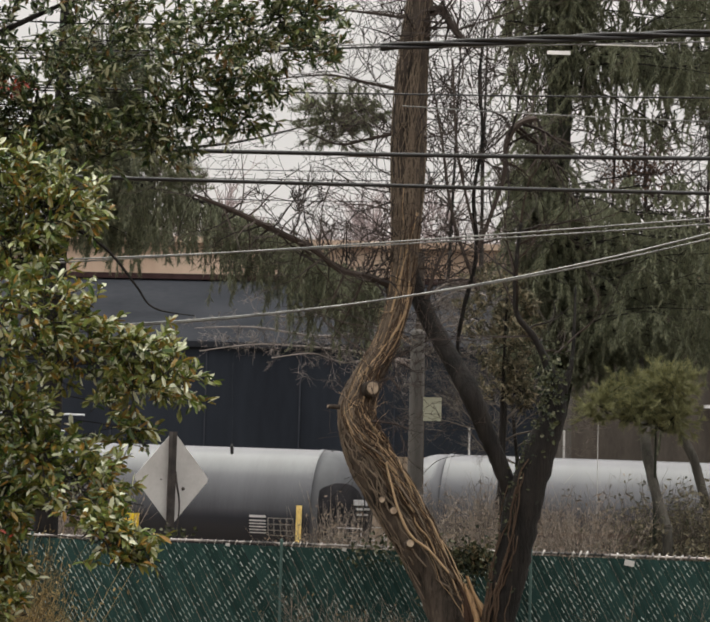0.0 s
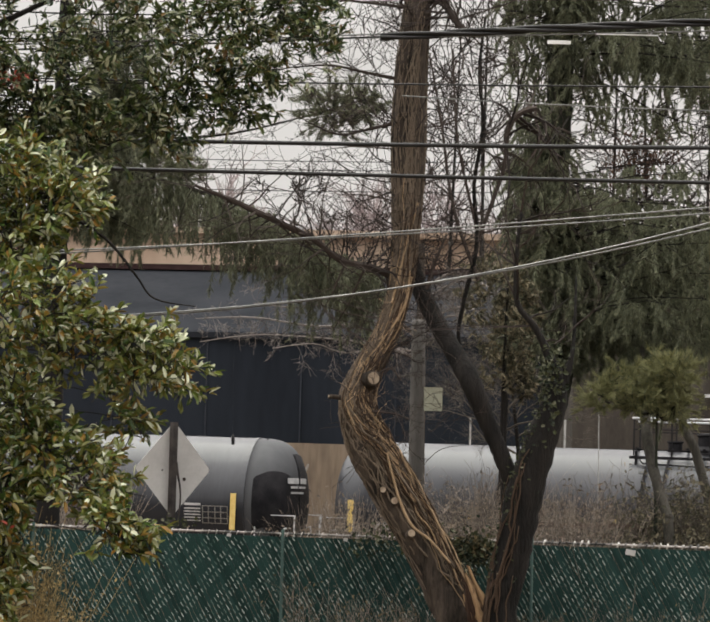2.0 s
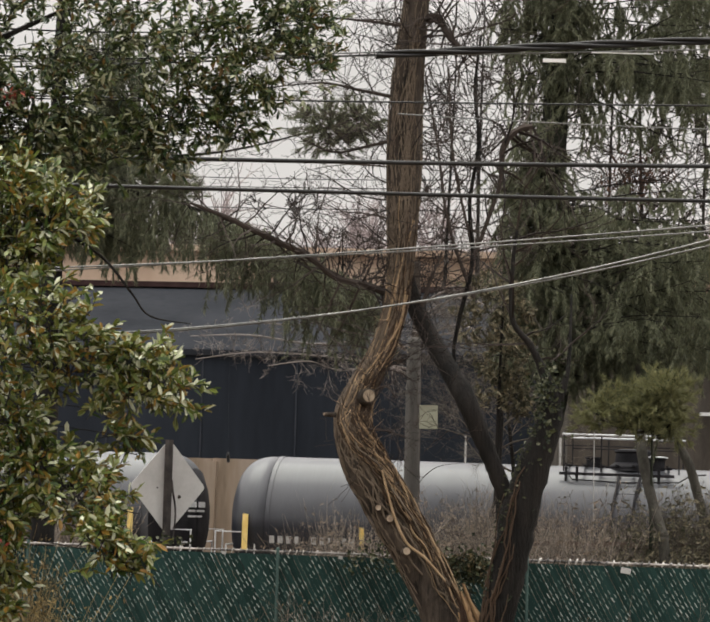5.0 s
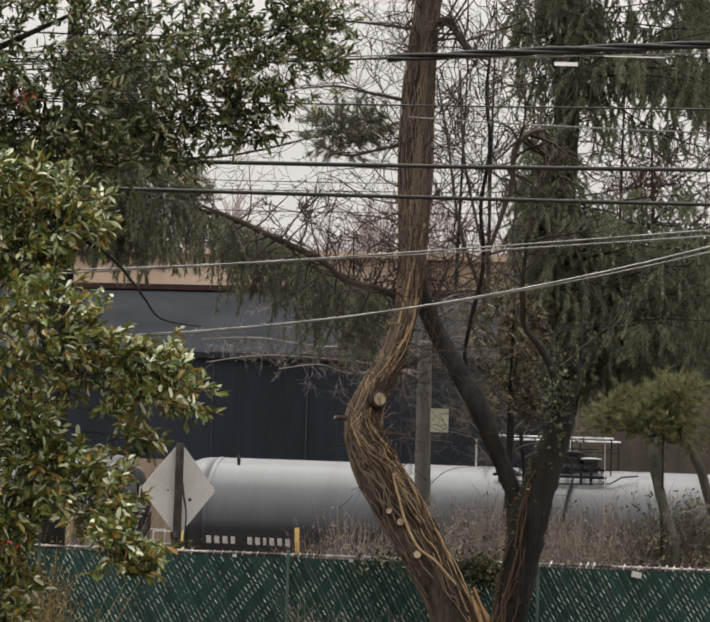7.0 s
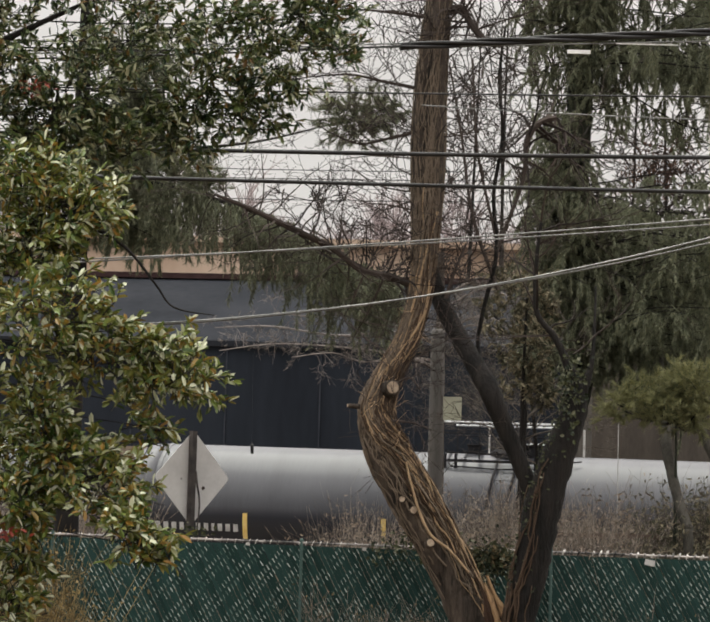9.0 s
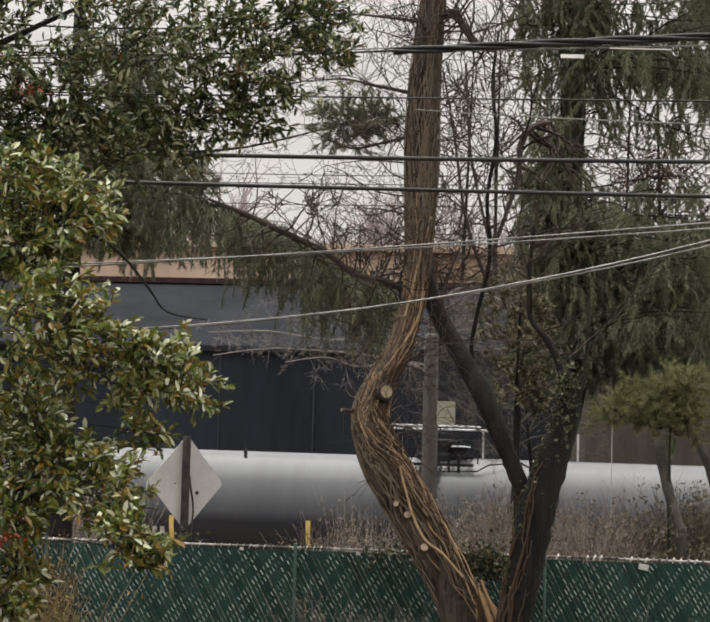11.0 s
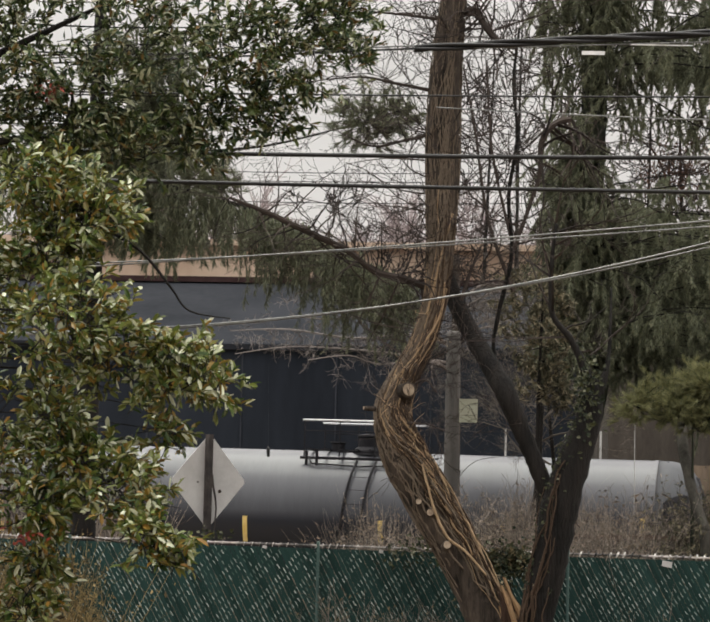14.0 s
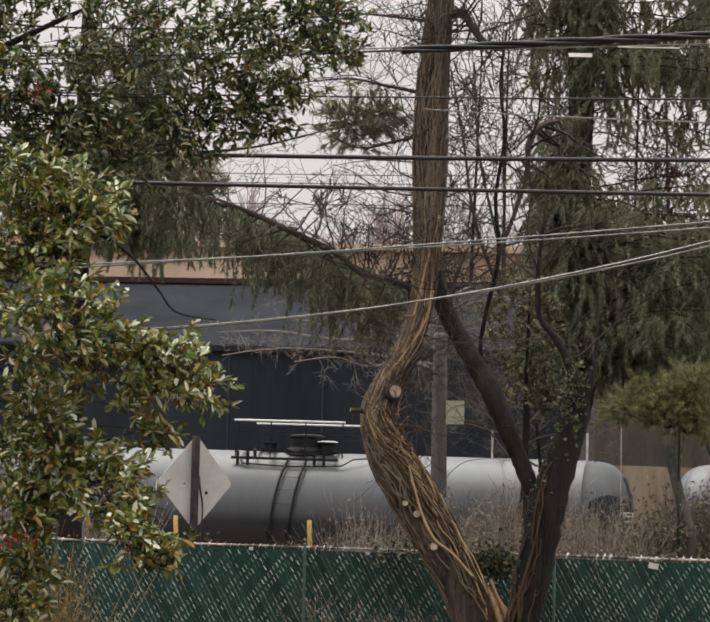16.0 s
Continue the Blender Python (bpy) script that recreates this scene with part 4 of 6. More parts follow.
def viny_tree():
    t = empty("leaning_tree", (1.620, 23.400, 0.052), "crooked leaning tree wrapped in thick brown vines", "tree")
    base = Vector(t.location)
    rng = random.Random(11)
    knots = [(x - base.x, y - base.y, z - base.z, r) for x, y, z, r in [(1.620, 23.400, 0.052, 0.420), (1.325, 23.400, 0.764, 0.285), (1.060, 23.400, 1.324, 0.232), (0.785, 23.400, 1.858, 0.230), (0.480, 23.400, 2.368, 0.245), (0.214, 23.400, 2.831, 0.240), (0.078, 23.400, 3.169, 0.221), (0.054, 23.400, 3.484, 0.200), (0.205, 23.400, 3.857, 0.158), (0.384, 23.400, 4.232, 0.138), (0.515, 23.400, 4.713, 0.135), (0.560, 23.400, 5.247, 0.152), (0.578, 23.400, 5.837, 0.182), (0.579, 23.400, 6.483, 0.200), (0.589, 23.400, 7.186, 0.189), (0.627, 23.400, 7.840, 0.168), (0.706, 23.400, 8.608, 0.153), (0.784, 23.400, 9.934, 0.126), (0.788, 23.400, 12.171, 0.068)]]
    b = Build()
    pts = limb(b, knots, 14, 0.10, 7, rng)
    part("trunk", b, M_BARK, t, "grey-brown ridged bark", True)
    # the vines: ropes that climb and cross on the road side and round the back
    n = len(pts)
    ropes = [(-0.30, 0.015), (-0.55, 0.02), (-0.8, 0.0), (0.1, 0.02), (0.4, -0.01)]
    for k in range(190):
        b = Build()
        low = k < 120
        mid, sway = rng.choice(ropes)
        a = rng.gauss(mid, 0.30) if low else rng.uniform(-math.pi, 0.3)
        i0 = int(n * (rng.uniform(0.04, 0.22) if low else rng.uniform(0.1, 0.5)))
        i1 = int(n * (rng.uniform(0.32, 0.70) if low else rng.uniform(0.6, 0.98)))
        drift = rng.gauss(0, 0.006)
        r0 = rng.choice((0.004, 0.005, 0.007, 0.009, 0.011, 0.014, 0.017) if low else (0.004, 0.006, 0.009, 0.012))
        proud = rng.uniform(0.0, 0.07) if low else rng.uniform(0, 0.02)
        line, rad, wob = [], [], rng.uniform(0, 6)
        for i in range(i0, i1):
            a += drift + sway * math.sin(i * 0.22 + mid * 3) + 0.03 * math.sin(i * 0.6 + wob) + rng.gauss(0, 0.045 if low else 0.10)
            f = max(0.0, min(1.0, (i / n - 0.25) / 0.14))
            turn = -1.1 * f * f * (3 - 2 * f) if low else 0.0
            line.append(on_bark(pts, i, a + turn, r0 * 0.4 + proud * max(0.12, 1.0 - 0.9 * f) * (0.3 + 0.7 * abs(math.sin(i * 0.31 + wob)))))
            rad.append(r0 * (1 - 0.5 * (i - i0) / (i1 - i0)))
        line = [Vector(p) for p in curve_points([tuple(p) for p in line], 2)]
        rad = [rad[min(len(rad) - 1, i // 2)] for i in range(len(line))]
        b.tube(line, rad, 5, 0.32, rng)
        # low strands take the painted lit, shaded and mid tones in turn
        part("vine", b, (M_VINE, M_DARKVINE, M_MIDVINE, M_DARKVINE)[k % 4] if low else M_MIDVINE, t, smooth=True)
    for ks in ([(0.400, 23.130, 2.800, 0.012), (0.468, 23.120, 2.550, 0.014), (0.569, 23.110, 2.230, 0.016), (0.710, 23.110, 1.970, 0.016), (0.910, 23.110, 1.820, 0.015), (1.150, 23.110, 1.560, 0.012)], [(0.627, 23.270, 4.913, 0.012), (0.560, 23.265, 4.489, 0.014), (0.330, 23.255, 4.110, 0.015), (0.080, 23.240, 3.763, 0.015), (-0.035, 23.230, 3.472, 0.013)], [(0.700, 23.260, 5.720, 0.014), (0.600, 23.250, 5.337, 0.016), (0.530, 23.255, 5.016, 0.016), (0.420, 23.260, 4.533, 0.013)]):
        b = Build()
        limb(b, [(x - base.x, y - base.y, z - base.z, r) for x, y, z, r in ks], 7, 0.10, 8, rng)
        part("vine", b, M_VINE, t, "thick pale vine", True)
    b = Build()      # ragged rootlets that stand off the mat
    for k in range(170):
        i = int(n * rng.uniform(0.06, 0.60))
        f = max(0.0, min(1.0, (i / n - 0.20) / 0.18))
        p = on_bark(pts, i, rng.gauss(-0.35, 0.5) - 1.1 * f, rng.uniform(0.0, 0.07))
        d = (Vector(pts[min(i + 2, n - 1)][:3]) - Vector(pts[i][:3])).normalized() * rng.choice((-1, 1)) + Vector((rng.gauss(0, 0.5), -0.25, rng.gauss(0, 0.5)))
        line, rs, _ = wander(rng, p, d, rng.uniform(0.10, 0.34), rng.uniform(0.0018, 0.004), 0.3, 0, 4)
        b.tube(line, [max(0.0012, r) for r in rs], 3, caps=False)
    tagged(part("rootlet_mat", b, M_VINE, t, "fine tan vine rootlets"), kind="stuff")
    b = Build()
    for k in range(24):      # a torn stump of splinters
        j = Vector((rng.gauss(0, 0.05), rng.gauss(0, 0.03), rng.uniform(-0.22, 0.14)))
        ks = [(x - base.x + j.x * (1 if i < 2 else 0.5), y - base.y + j.y, z - base.z + (j.z if i else 0), r * rng.uniform(0.18, 0.38)) for i, (x, y, z, r) in enumerate([(1.620, 22.950, 0.600, 0.129), (1.500, 22.950, 0.950, 0.113), (1.390, 22.950, 1.240, 0.088), (1.320, 22.950, 1.410, 0.031)])]
        limb(b, ks, 5, 0.30, 5, rng)
    part("snag", b, M_SNAG, t, "splintered orange-brown broken wood")
    # sawn stubs
    for p, d, r in (((0.221, 23.130, 3.647), (0.350, -1.000, 0.100), 0.085), ((0.700, 23.130, 1.884), (0.100, -1.000, 0.200), 0.050), ((-0.263, 23.130, 3.426), (-1.000, -0.300, 0.050), 0.024), ((0.372, 23.160, 2.372), (-0.300, -1.000, 0.200), 0.042), ((0.505, 23.140, 2.250), (-0.200, -1.000, 0.150), 0.048)):
        b = Build()
        p, d = Vector(p) - base, Vector(d).normalized()
        b.tube([p - d * 0.12, p, p + d * 0.02], [r * 1.25, r * 1.1, r], 12, 0.06, rng)
        stub = part("stub", b, M_BARK, t, "sawn branch stub", True)
        part("cut_face", Build().tube([p + d * 0.02, p + d * 0.026], [r * 0.86, r * 0.8], 12), M_WOUND, stub, "pale cut wood")
    for ks in ([(0.528, 23.400, 4.820, 0.047), (0.180, 23.400, 4.960, 0.042), (-0.193, 23.400, 5.041, 0.037), (-0.515, 23.300, 5.270, 0.037), (-0.993, 23.200, 5.473, 0.037), (-1.467, 23.100, 5.674, 0.029), (-1.884, 23.000, 5.818, 0.016)],
               [(0.744, 23.400, 8.116, 0.053), (0.931, 23.400, 8.176, 0.047), (1.065, 23.300, 7.937, 0.045), (1.223, 23.200, 7.744, 0.031), (1.378, 23.100, 7.655, 0.018)],
               [(0.558, 23.400, 8.056, 0.024), (0.154, 23.400, 8.100, 0.016), (-0.329, 23.400, 8.131, 0.011), (-0.864, 23.400, 8.073, 0.005)],
               [(0.471, 23.400, 7.194, 0.024), (0.015, 23.400, 7.279, 0.018), (-0.415, 23.400, 7.349, 0.013), (-1.055, 23.400, 7.278, 0.005)],
               [(0.510, 23.400, 6.697, 0.024), (0.139, 23.400, 6.606, 0.018), (-0.259, 23.400, 6.525, 0.013), (-0.718, 23.400, 6.718, 0.005)],
               [(0.821, 23.400, 4.721, 0.026), (0.920, 23.400, 5.043, 0.021), (1.045, 23.400, 5.367, 0.013)],
               [(0.263, 23.200, 3.688, 0.016), (0.415, 23.100, 3.765, 0.013), (0.546, 23.000, 3.622, 0.008)],
               [(0.221, 23.200, 3.270, 0.016), (0.480, 23.100, 3.246, 0.010), (0.635, 23.000, 3.179, 0.008)]):
        b = Build()
        arm = limb(b, [(x - base.x, y - base.y, z - base.z, r) for x, y, z, r in ks], 7, 0.08, 5, rng)
        for i in range(3, len(arm)):
            for k in range(2):
                d = Vector((rng.gauss(0, 0.8), rng.gauss(0, 0.5), rng.gauss(0.1, 0.8)))
                grow(b, rng, Vector(arm[i][:3]), d, rng.uniform(0.35, 1.0), arm[i][3] * 0.4, 2, 0.7, 0.02, 3, least=0.0028)
        part("bough", b, M_TWIG, t, "dark bare bough")
    # hanging twigs
    b = Build()
    for i in range(int(n * 0.45), n - 2, 2):
        for k in range(2):
            d = Vector((rng.gauss(0, 1), rng.gauss(0, 0.5), rng.uniform(-0.2, 0.8)))
            grow(b, rng, Vector(pts[i][:3]), d, rng.uniform(0.4, 1.2), rng.uniform(0.008, 0.016), 1, 0.8, 0.03, 4, least=0.0035)
    tagged(part("twig_spray", b, M_TWIG, t), kind="stuff")
    return pts


viny_tree()


def forked_tree():
    t = empty("forked_tree", (1.696, 22.900, 0.072), "dark forked tree with ivy on one limb", "tree")
    base = Vector(t.location)
    rng = random.Random(12)

    def rel(ks):
        return [(x - base.x, y - base.y, z - base.z, r) for x, y, z, r in ks]

    b = Build()
    right = limb(b, rel([(1.700, 22.900, 0.072, 0.260), (1.715, 22.900, 1.038, 0.195), (1.800, 22.900, 1.460, 0.195), (1.885, 22.900, 1.920, 0.208), (1.983, 22.900, 2.432, 0.206), (2.129, 22.900, 2.922, 0.180), (2.290, 22.900, 3.441, 0.140), (2.300, 22.900, 3.714, 0.095), (2.187, 22.900, 4.006, 0.050), (2.043, 22.900, 4.277, 0.038), (1.842, 22.900, 4.558, 0.030), (1.838, 22.900, 5.158, 0.024), (1.878, 22.900, 5.577, 0.018)]), 14, 0.08, 6, rng)
    limb(b, rel([(2.270, 22.900, 3.40, 0.100), (2.400, 22.900, 3.700, 0.062), (2.490, 22.950, 3.990, 0.026), (2.530, 23.100, 4.445, 0.018), (2.560, 23.300, 4.900, 0.010)]), 10, 0.08, 6, rng)
    part("trunk", b, M_DARKBARK, t, smooth=True)
    b = Build()
    left = limb(b, rel([(1.930, 23.000, 2.230, 0.100), (1.785, 23.000, 2.600, 0.102), (1.640, 23.000, 2.939, 0.100), (1.505, 23.000, 3.245, 0.104), (1.350, 23.000, 3.602, 0.122), (1.160, 23.250, 3.960, 0.112), (0.905, 23.600, 4.448, 0.108), (0.735, 23.800, 4.835, 0.100), (0.629, 23.850, 5.200, 0.085), (0.577, 23.850, 5.619, 0.062), (0.551, 23.850, 6.041, 0.031)]), 12, 0.08, 6, rng)
    part("limb", b, M_DARKBARK, t, smooth=True)
    b = Build()
    for pts in (left, right):
        for i in range(int(len(pts) * 0.66), len(pts), 2):
            d = Vector((rng.gauss(0, 1), rng.gauss(0, 0.6), rng.uniform(0.0, 1.0)))
            grow(b, rng, Vector(pts[i][:3]), d, rng.uniform(0.6, 1.5), 0.016, 2, 0.7, 0.05, 3, least=0.003)
    tagged(part("twig_spray", b, M_TWIG, t), kind="stuff")
    for k in range(12):      # old vines climbing the stem, in the dark shaded tone
        b = Build()
        a, i0, i1 = rng.gauss(-2.2, 0.5), rng.randint(0, 6), rng.randint(12, 30)
        line, r0, wob = [], rng.uniform(0.006, 0.016), rng.uniform(0, 6)
        for i in range(i0, i1):
            a += 0.05 * math.sin(i * 0.4 + wob) + rng.gauss(0, 0.06)
            line.append(on_bark(right, i, a, r0 * 0.4 + 0.03 * abs(math.sin(i * 0.3 + wob))))
        b.tube(line, [r0 * (1 - 0.5 * i / len(line)) for i in range(len(line))], 5, 0.3, rng)
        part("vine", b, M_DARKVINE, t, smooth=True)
    ivy = Build()
    for i in range(10, int(len(right) * 0.64)):
        for k in range(10 if i > 26 else 6):
            a = rng.uniform(0.5, 2.9) * -1 if rng.random() < 0.08 else rng.gauss(-2.75, 0.36)
            p = on_bark(right, i, a, rng.uniform(0.0, 0.05)) + Vector((rng.gauss(0, 0.02), 0, rng.gauss(0, 0.05)))
            d = Vector((rng.gauss(0, 1), -0.4, rng.gauss(-0.6, 0.6)))
            ivy.blade(p, d, rng.uniform(0.025, 0.055), rng.uniform(0.018, 0.036), Vector((rng.gauss(0, 0.9), -1, rng.gauss(0.4, 0.8))))
    for c, sx, sz, count in (((1.425, 23.600, 1.710), 0.17, 0.12, 420), ((0.353, 24.400, 1.768), 0.20, 0.10, 110), ((-2.18, 25.200, 1.90), 0.14, 0.05, 50), ((2.218, 22.600, 3.501), 0.06, 0.20, 60), ((2.25, 22.700, 3.80), 0.10, 0.20, 110)):
        for i in range(count):
            p = Vector(c) - base + Vector((rng.gauss(0, sx), rng.gauss(0, 0.08), rng.gauss(0, sz)))
            ivy.blade(p, Vector((rng.gauss(0, 1), -0.4, rng.gauss(-0.4, 0.7))), rng.uniform(0.03, 0.07), rng.uniform(0.022, 0.048), Vector((rng.gauss(0, 0.5), -1, rng.gauss(0.5, 0.5))))
    tagged(part("ivy", ivy, M_IVY, t, "sparse green ivy leaves"), kind="stuff")


forked_tree()


def leafy(at, label, stem, masses, limbs, leaf, seed, red=(), long=(0.048, 0.092), wide=(0.021, 0.034)):
    """A broad-leaved tree: stem, limbs, twig sprays and a crown of single leaves."""
    t = empty("leafy_tree", at, label, "tree", "leafy trees")
    base, rng = Vector(t.location), random.Random(seed)
    trunk = Build()
    limb(trunk, stem, 14, 0.06, 6, rng)
    part("trunk", trunk, M_DARKBARK, t, smooth=True)
    twigs, leaves = Build(), Build()
    for x, y, z, rx, rz, dens in masses:
        c = Vector((x, y, z)) - base
        root = Vector((0, 0, max(0.5, min(stem[-1][2] - 0.6, c.z + 0.1))))
        thick = 0.009 if c.z > 2.4 else 0.005
        arm = Build()
        limb(arm, [(*root, thick), (*(root.lerp(c, 0.5) + Vector((0, 0.5, 0.05))), thick * 0.7), (*c, 0.003)], 6, 0.05, 5, rng)
        part("limb", arm, M_DARKBARK, t)
        for i in range(int(rx * rz * 900 * dens) + 4):
            u = Vector((rng.gauss(0, 1), rng.gauss(0, 1), rng.gauss(0, 1))).normalized() * rng.random() ** 0.4
            p = c + Vector((u.x * rx, u.y * min(0.9, (rx + rz) * 0.6), u.z * rz))
            out = (u + Vector((rng.gauss(0.25, 0.5), rng.gauss(0, 0.5), rng.gauss(0.1, 0.5)))).normalized()
            w, _, end = wander(rng, p - out * 0.16, out, 0.24, 0.004, 0.2, 0.02, 4)
            twigs.tube(w, [0.004, 0.0035, 0.003, 0.0025, 0.002], 3, caps=False)
            for k in range(rng.randint(9, 13)):
                q = w[1].lerp(w[4], rng.random() ** 0.6)
                d = (end + Vector((rng.gauss(0, 0.8), rng.gauss(0, 0.8), rng.gauss(0.05, 0.7)))).normalized()
                leaves.blade(q, d, rng.uniform(*long), rng.uniform(*wide), Vector((rng.gauss(0, 0.6), rng.gauss(-0.3, 0.6), 1)))
    for ks in limbs:
        arm = Build()
        limb(arm, [(x - base.x, y - base.y, z - base.z, r) for x, y, z, r in ks], 6, 0.08, 5, rng)
        part("limb", arm, M_DARKBARK, t)
    tagged(part("twig_sprays", twigs, M_DARKBARK, t), kind="stuff")
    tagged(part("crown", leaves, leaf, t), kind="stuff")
    if red:
        turned = Build()
        for c in red:
            for i in range(26):
                p = Vector(c) - base + Vector((rng.gauss(0, 0.05), rng.gauss(0, 0.05), rng.gauss(0, 0.03)))
                turned.blade(p, Vector((rng.gauss(0, 1), rng.gauss(0, 1), rng.gauss(0, 0.5))), 0.05, 0.024, Vector((0, -0.5, 1)))
        tagged(part("red_leaves", turned, M_REDLEAF, t, "turned red leaves"), kind="stuff")


leafy((-2.926, 12.000, 0.400), "leafy tree with glossy green and bronze leaves",
      [(0, 0, -0.2, 0.30), (0.05, 0, 1.0, 0.24), (-0.05, 0.1, 2.4, 0.21), (0.0, 0.1, 3.6, 0.14), (-0.1, 0, 4.4, 0.06)],
      [(-2.13, 12.15, 4.25, 0.30, 0.23, 1.00), (-1.87, 12.15, 4.07, 0.35, 0.25, 1.60), (-2.05, 12.11, 3.78, 0.28, 0.23, 1.40),
       (-1.83, 11.52, 3.37, 0.40, 0.25, 1.10), (-1.53, 11.90, 3.17, 0.43, 0.23, 1.10), (-1.20, 11.85, 3.07, 0.28, 0.20, 1.10),
       (-1.05, 12.31, 3.02, 0.15, 0.13, 1.10), (-2.09, 12.69, 2.93, 0.19, 0.24, 1.00), (-1.52, 12.63, 2.91, 0.11, 0.08, 0.90),
       (-1.32, 12.06, 2.74, 0.15, 0.11, 1.00), (-1.73, 11.92, 2.55, 0.29, 0.15, 1.00), (-1.53, 11.68, 2.37, 0.28, 0.23, 1.10),
       (-1.32, 11.35, 2.17, 0.19, 0.18, 1.10), (-1.20, 11.34, 2.03, 0.13, 0.14, 1.10), (-2.00, 11.95, 2.68, 0.20, 0.43, 1.20),
       (-2.00, 11.75, 2.28, 0.20, 0.23, 1.10), (-2.04, 11.95, 1.95, 0.17, 0.20, 1.20), (-2.10, 11.90, 1.66, 0.20, 0.18, 1.00),
       (-2.80, 12.55, 3.70, 0.63, 0.63, 0.80), (-2.63, 12.04, 2.56, 0.55, 0.63, 0.80)],
      [[(-1.882, 12.400, 4.045, 0.014), (-1.566, 12.400, 3.869, 0.010), (-1.361, 12.400, 3.634, 0.008), (-1.244, 12.400, 3.497, 0.006), (-0.990, 12.400, 3.455, 0.003)]],
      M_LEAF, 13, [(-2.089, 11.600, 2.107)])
# Upper masses split from the oak, their backlit shade carried by the leaf colour.
leafy((-4.300, 15.600, 0.300), "upper leafy tree with small leaves and bronze tips, coloured dark for backlight",
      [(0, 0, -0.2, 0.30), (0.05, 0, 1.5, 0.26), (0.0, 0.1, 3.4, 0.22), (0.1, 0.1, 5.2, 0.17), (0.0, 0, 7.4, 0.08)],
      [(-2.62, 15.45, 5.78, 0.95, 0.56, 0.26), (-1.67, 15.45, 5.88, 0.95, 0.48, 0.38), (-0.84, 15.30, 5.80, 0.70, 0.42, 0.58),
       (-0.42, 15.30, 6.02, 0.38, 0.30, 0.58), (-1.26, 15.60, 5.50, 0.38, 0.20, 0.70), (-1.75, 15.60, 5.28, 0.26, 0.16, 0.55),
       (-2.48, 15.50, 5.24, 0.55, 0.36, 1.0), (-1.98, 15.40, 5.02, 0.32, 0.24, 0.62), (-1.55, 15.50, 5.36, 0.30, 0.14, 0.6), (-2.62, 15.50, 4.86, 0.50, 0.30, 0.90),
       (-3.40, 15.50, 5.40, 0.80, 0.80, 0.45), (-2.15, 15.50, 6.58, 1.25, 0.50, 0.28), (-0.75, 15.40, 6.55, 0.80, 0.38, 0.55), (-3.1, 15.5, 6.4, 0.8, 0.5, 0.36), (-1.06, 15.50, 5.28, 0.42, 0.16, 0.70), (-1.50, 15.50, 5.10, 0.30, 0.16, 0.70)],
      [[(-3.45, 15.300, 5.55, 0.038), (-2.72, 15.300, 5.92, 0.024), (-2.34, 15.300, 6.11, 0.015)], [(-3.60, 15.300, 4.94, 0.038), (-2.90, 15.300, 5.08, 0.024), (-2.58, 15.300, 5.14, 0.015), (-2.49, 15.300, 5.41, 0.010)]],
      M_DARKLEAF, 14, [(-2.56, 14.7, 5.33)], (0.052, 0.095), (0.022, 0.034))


leafy((2.050, 27.000, -0.100), "twiggy scrub with sparse olive and brown leaves behind the fence",
      [(0, 0, -0.2, 0.05), (0.03, 0, 1.5, 0.04), (-0.05, 0, 3.2, 0.03), (0.0, 0, 5.4, 0.012)],
      [(1.75, 27.0, 5.30, 0.36, 0.30, 0.30), (2.12, 27.0, 5.12, 0.36, 0.40, 0.34), (1.60, 27.0, 4.86, 0.32, 0.30, 0.20), (2.20, 27.0, 4.62, 0.36, 0.40, 0.38),
       (1.85, 27.0, 4.38, 0.32, 0.32, 0.30), (2.25, 27.0, 4.05, 0.26, 0.30, 0.50), (2.36, 27.0, 3.78, 0.20, 0.22, 0.55), (1.98, 27.0, 3.92, 0.26, 0.26, 0.30)],
      [], M_SCRUBLEAF, 15, (), (0.06, 0.12), (0.022, 0.042))


leafy((1.480, 23.750, 0.050), "low brown-leaved bramble bush beside the forked tree",
      [(0, 0, -0.1, 0.02), (0.0, 0, 0.8, 0.016), (-0.02, 0, 1.6, 0.008)],
      [(1.36, 23.65, 1.74, 0.20, 0.14, 0.9), (1.55, 23.65, 1.66, 0.16, 0.14, 0.8)], [], M_BRAMBLE, 16, (), (0.04, 0.075), (0.02, 0.036))


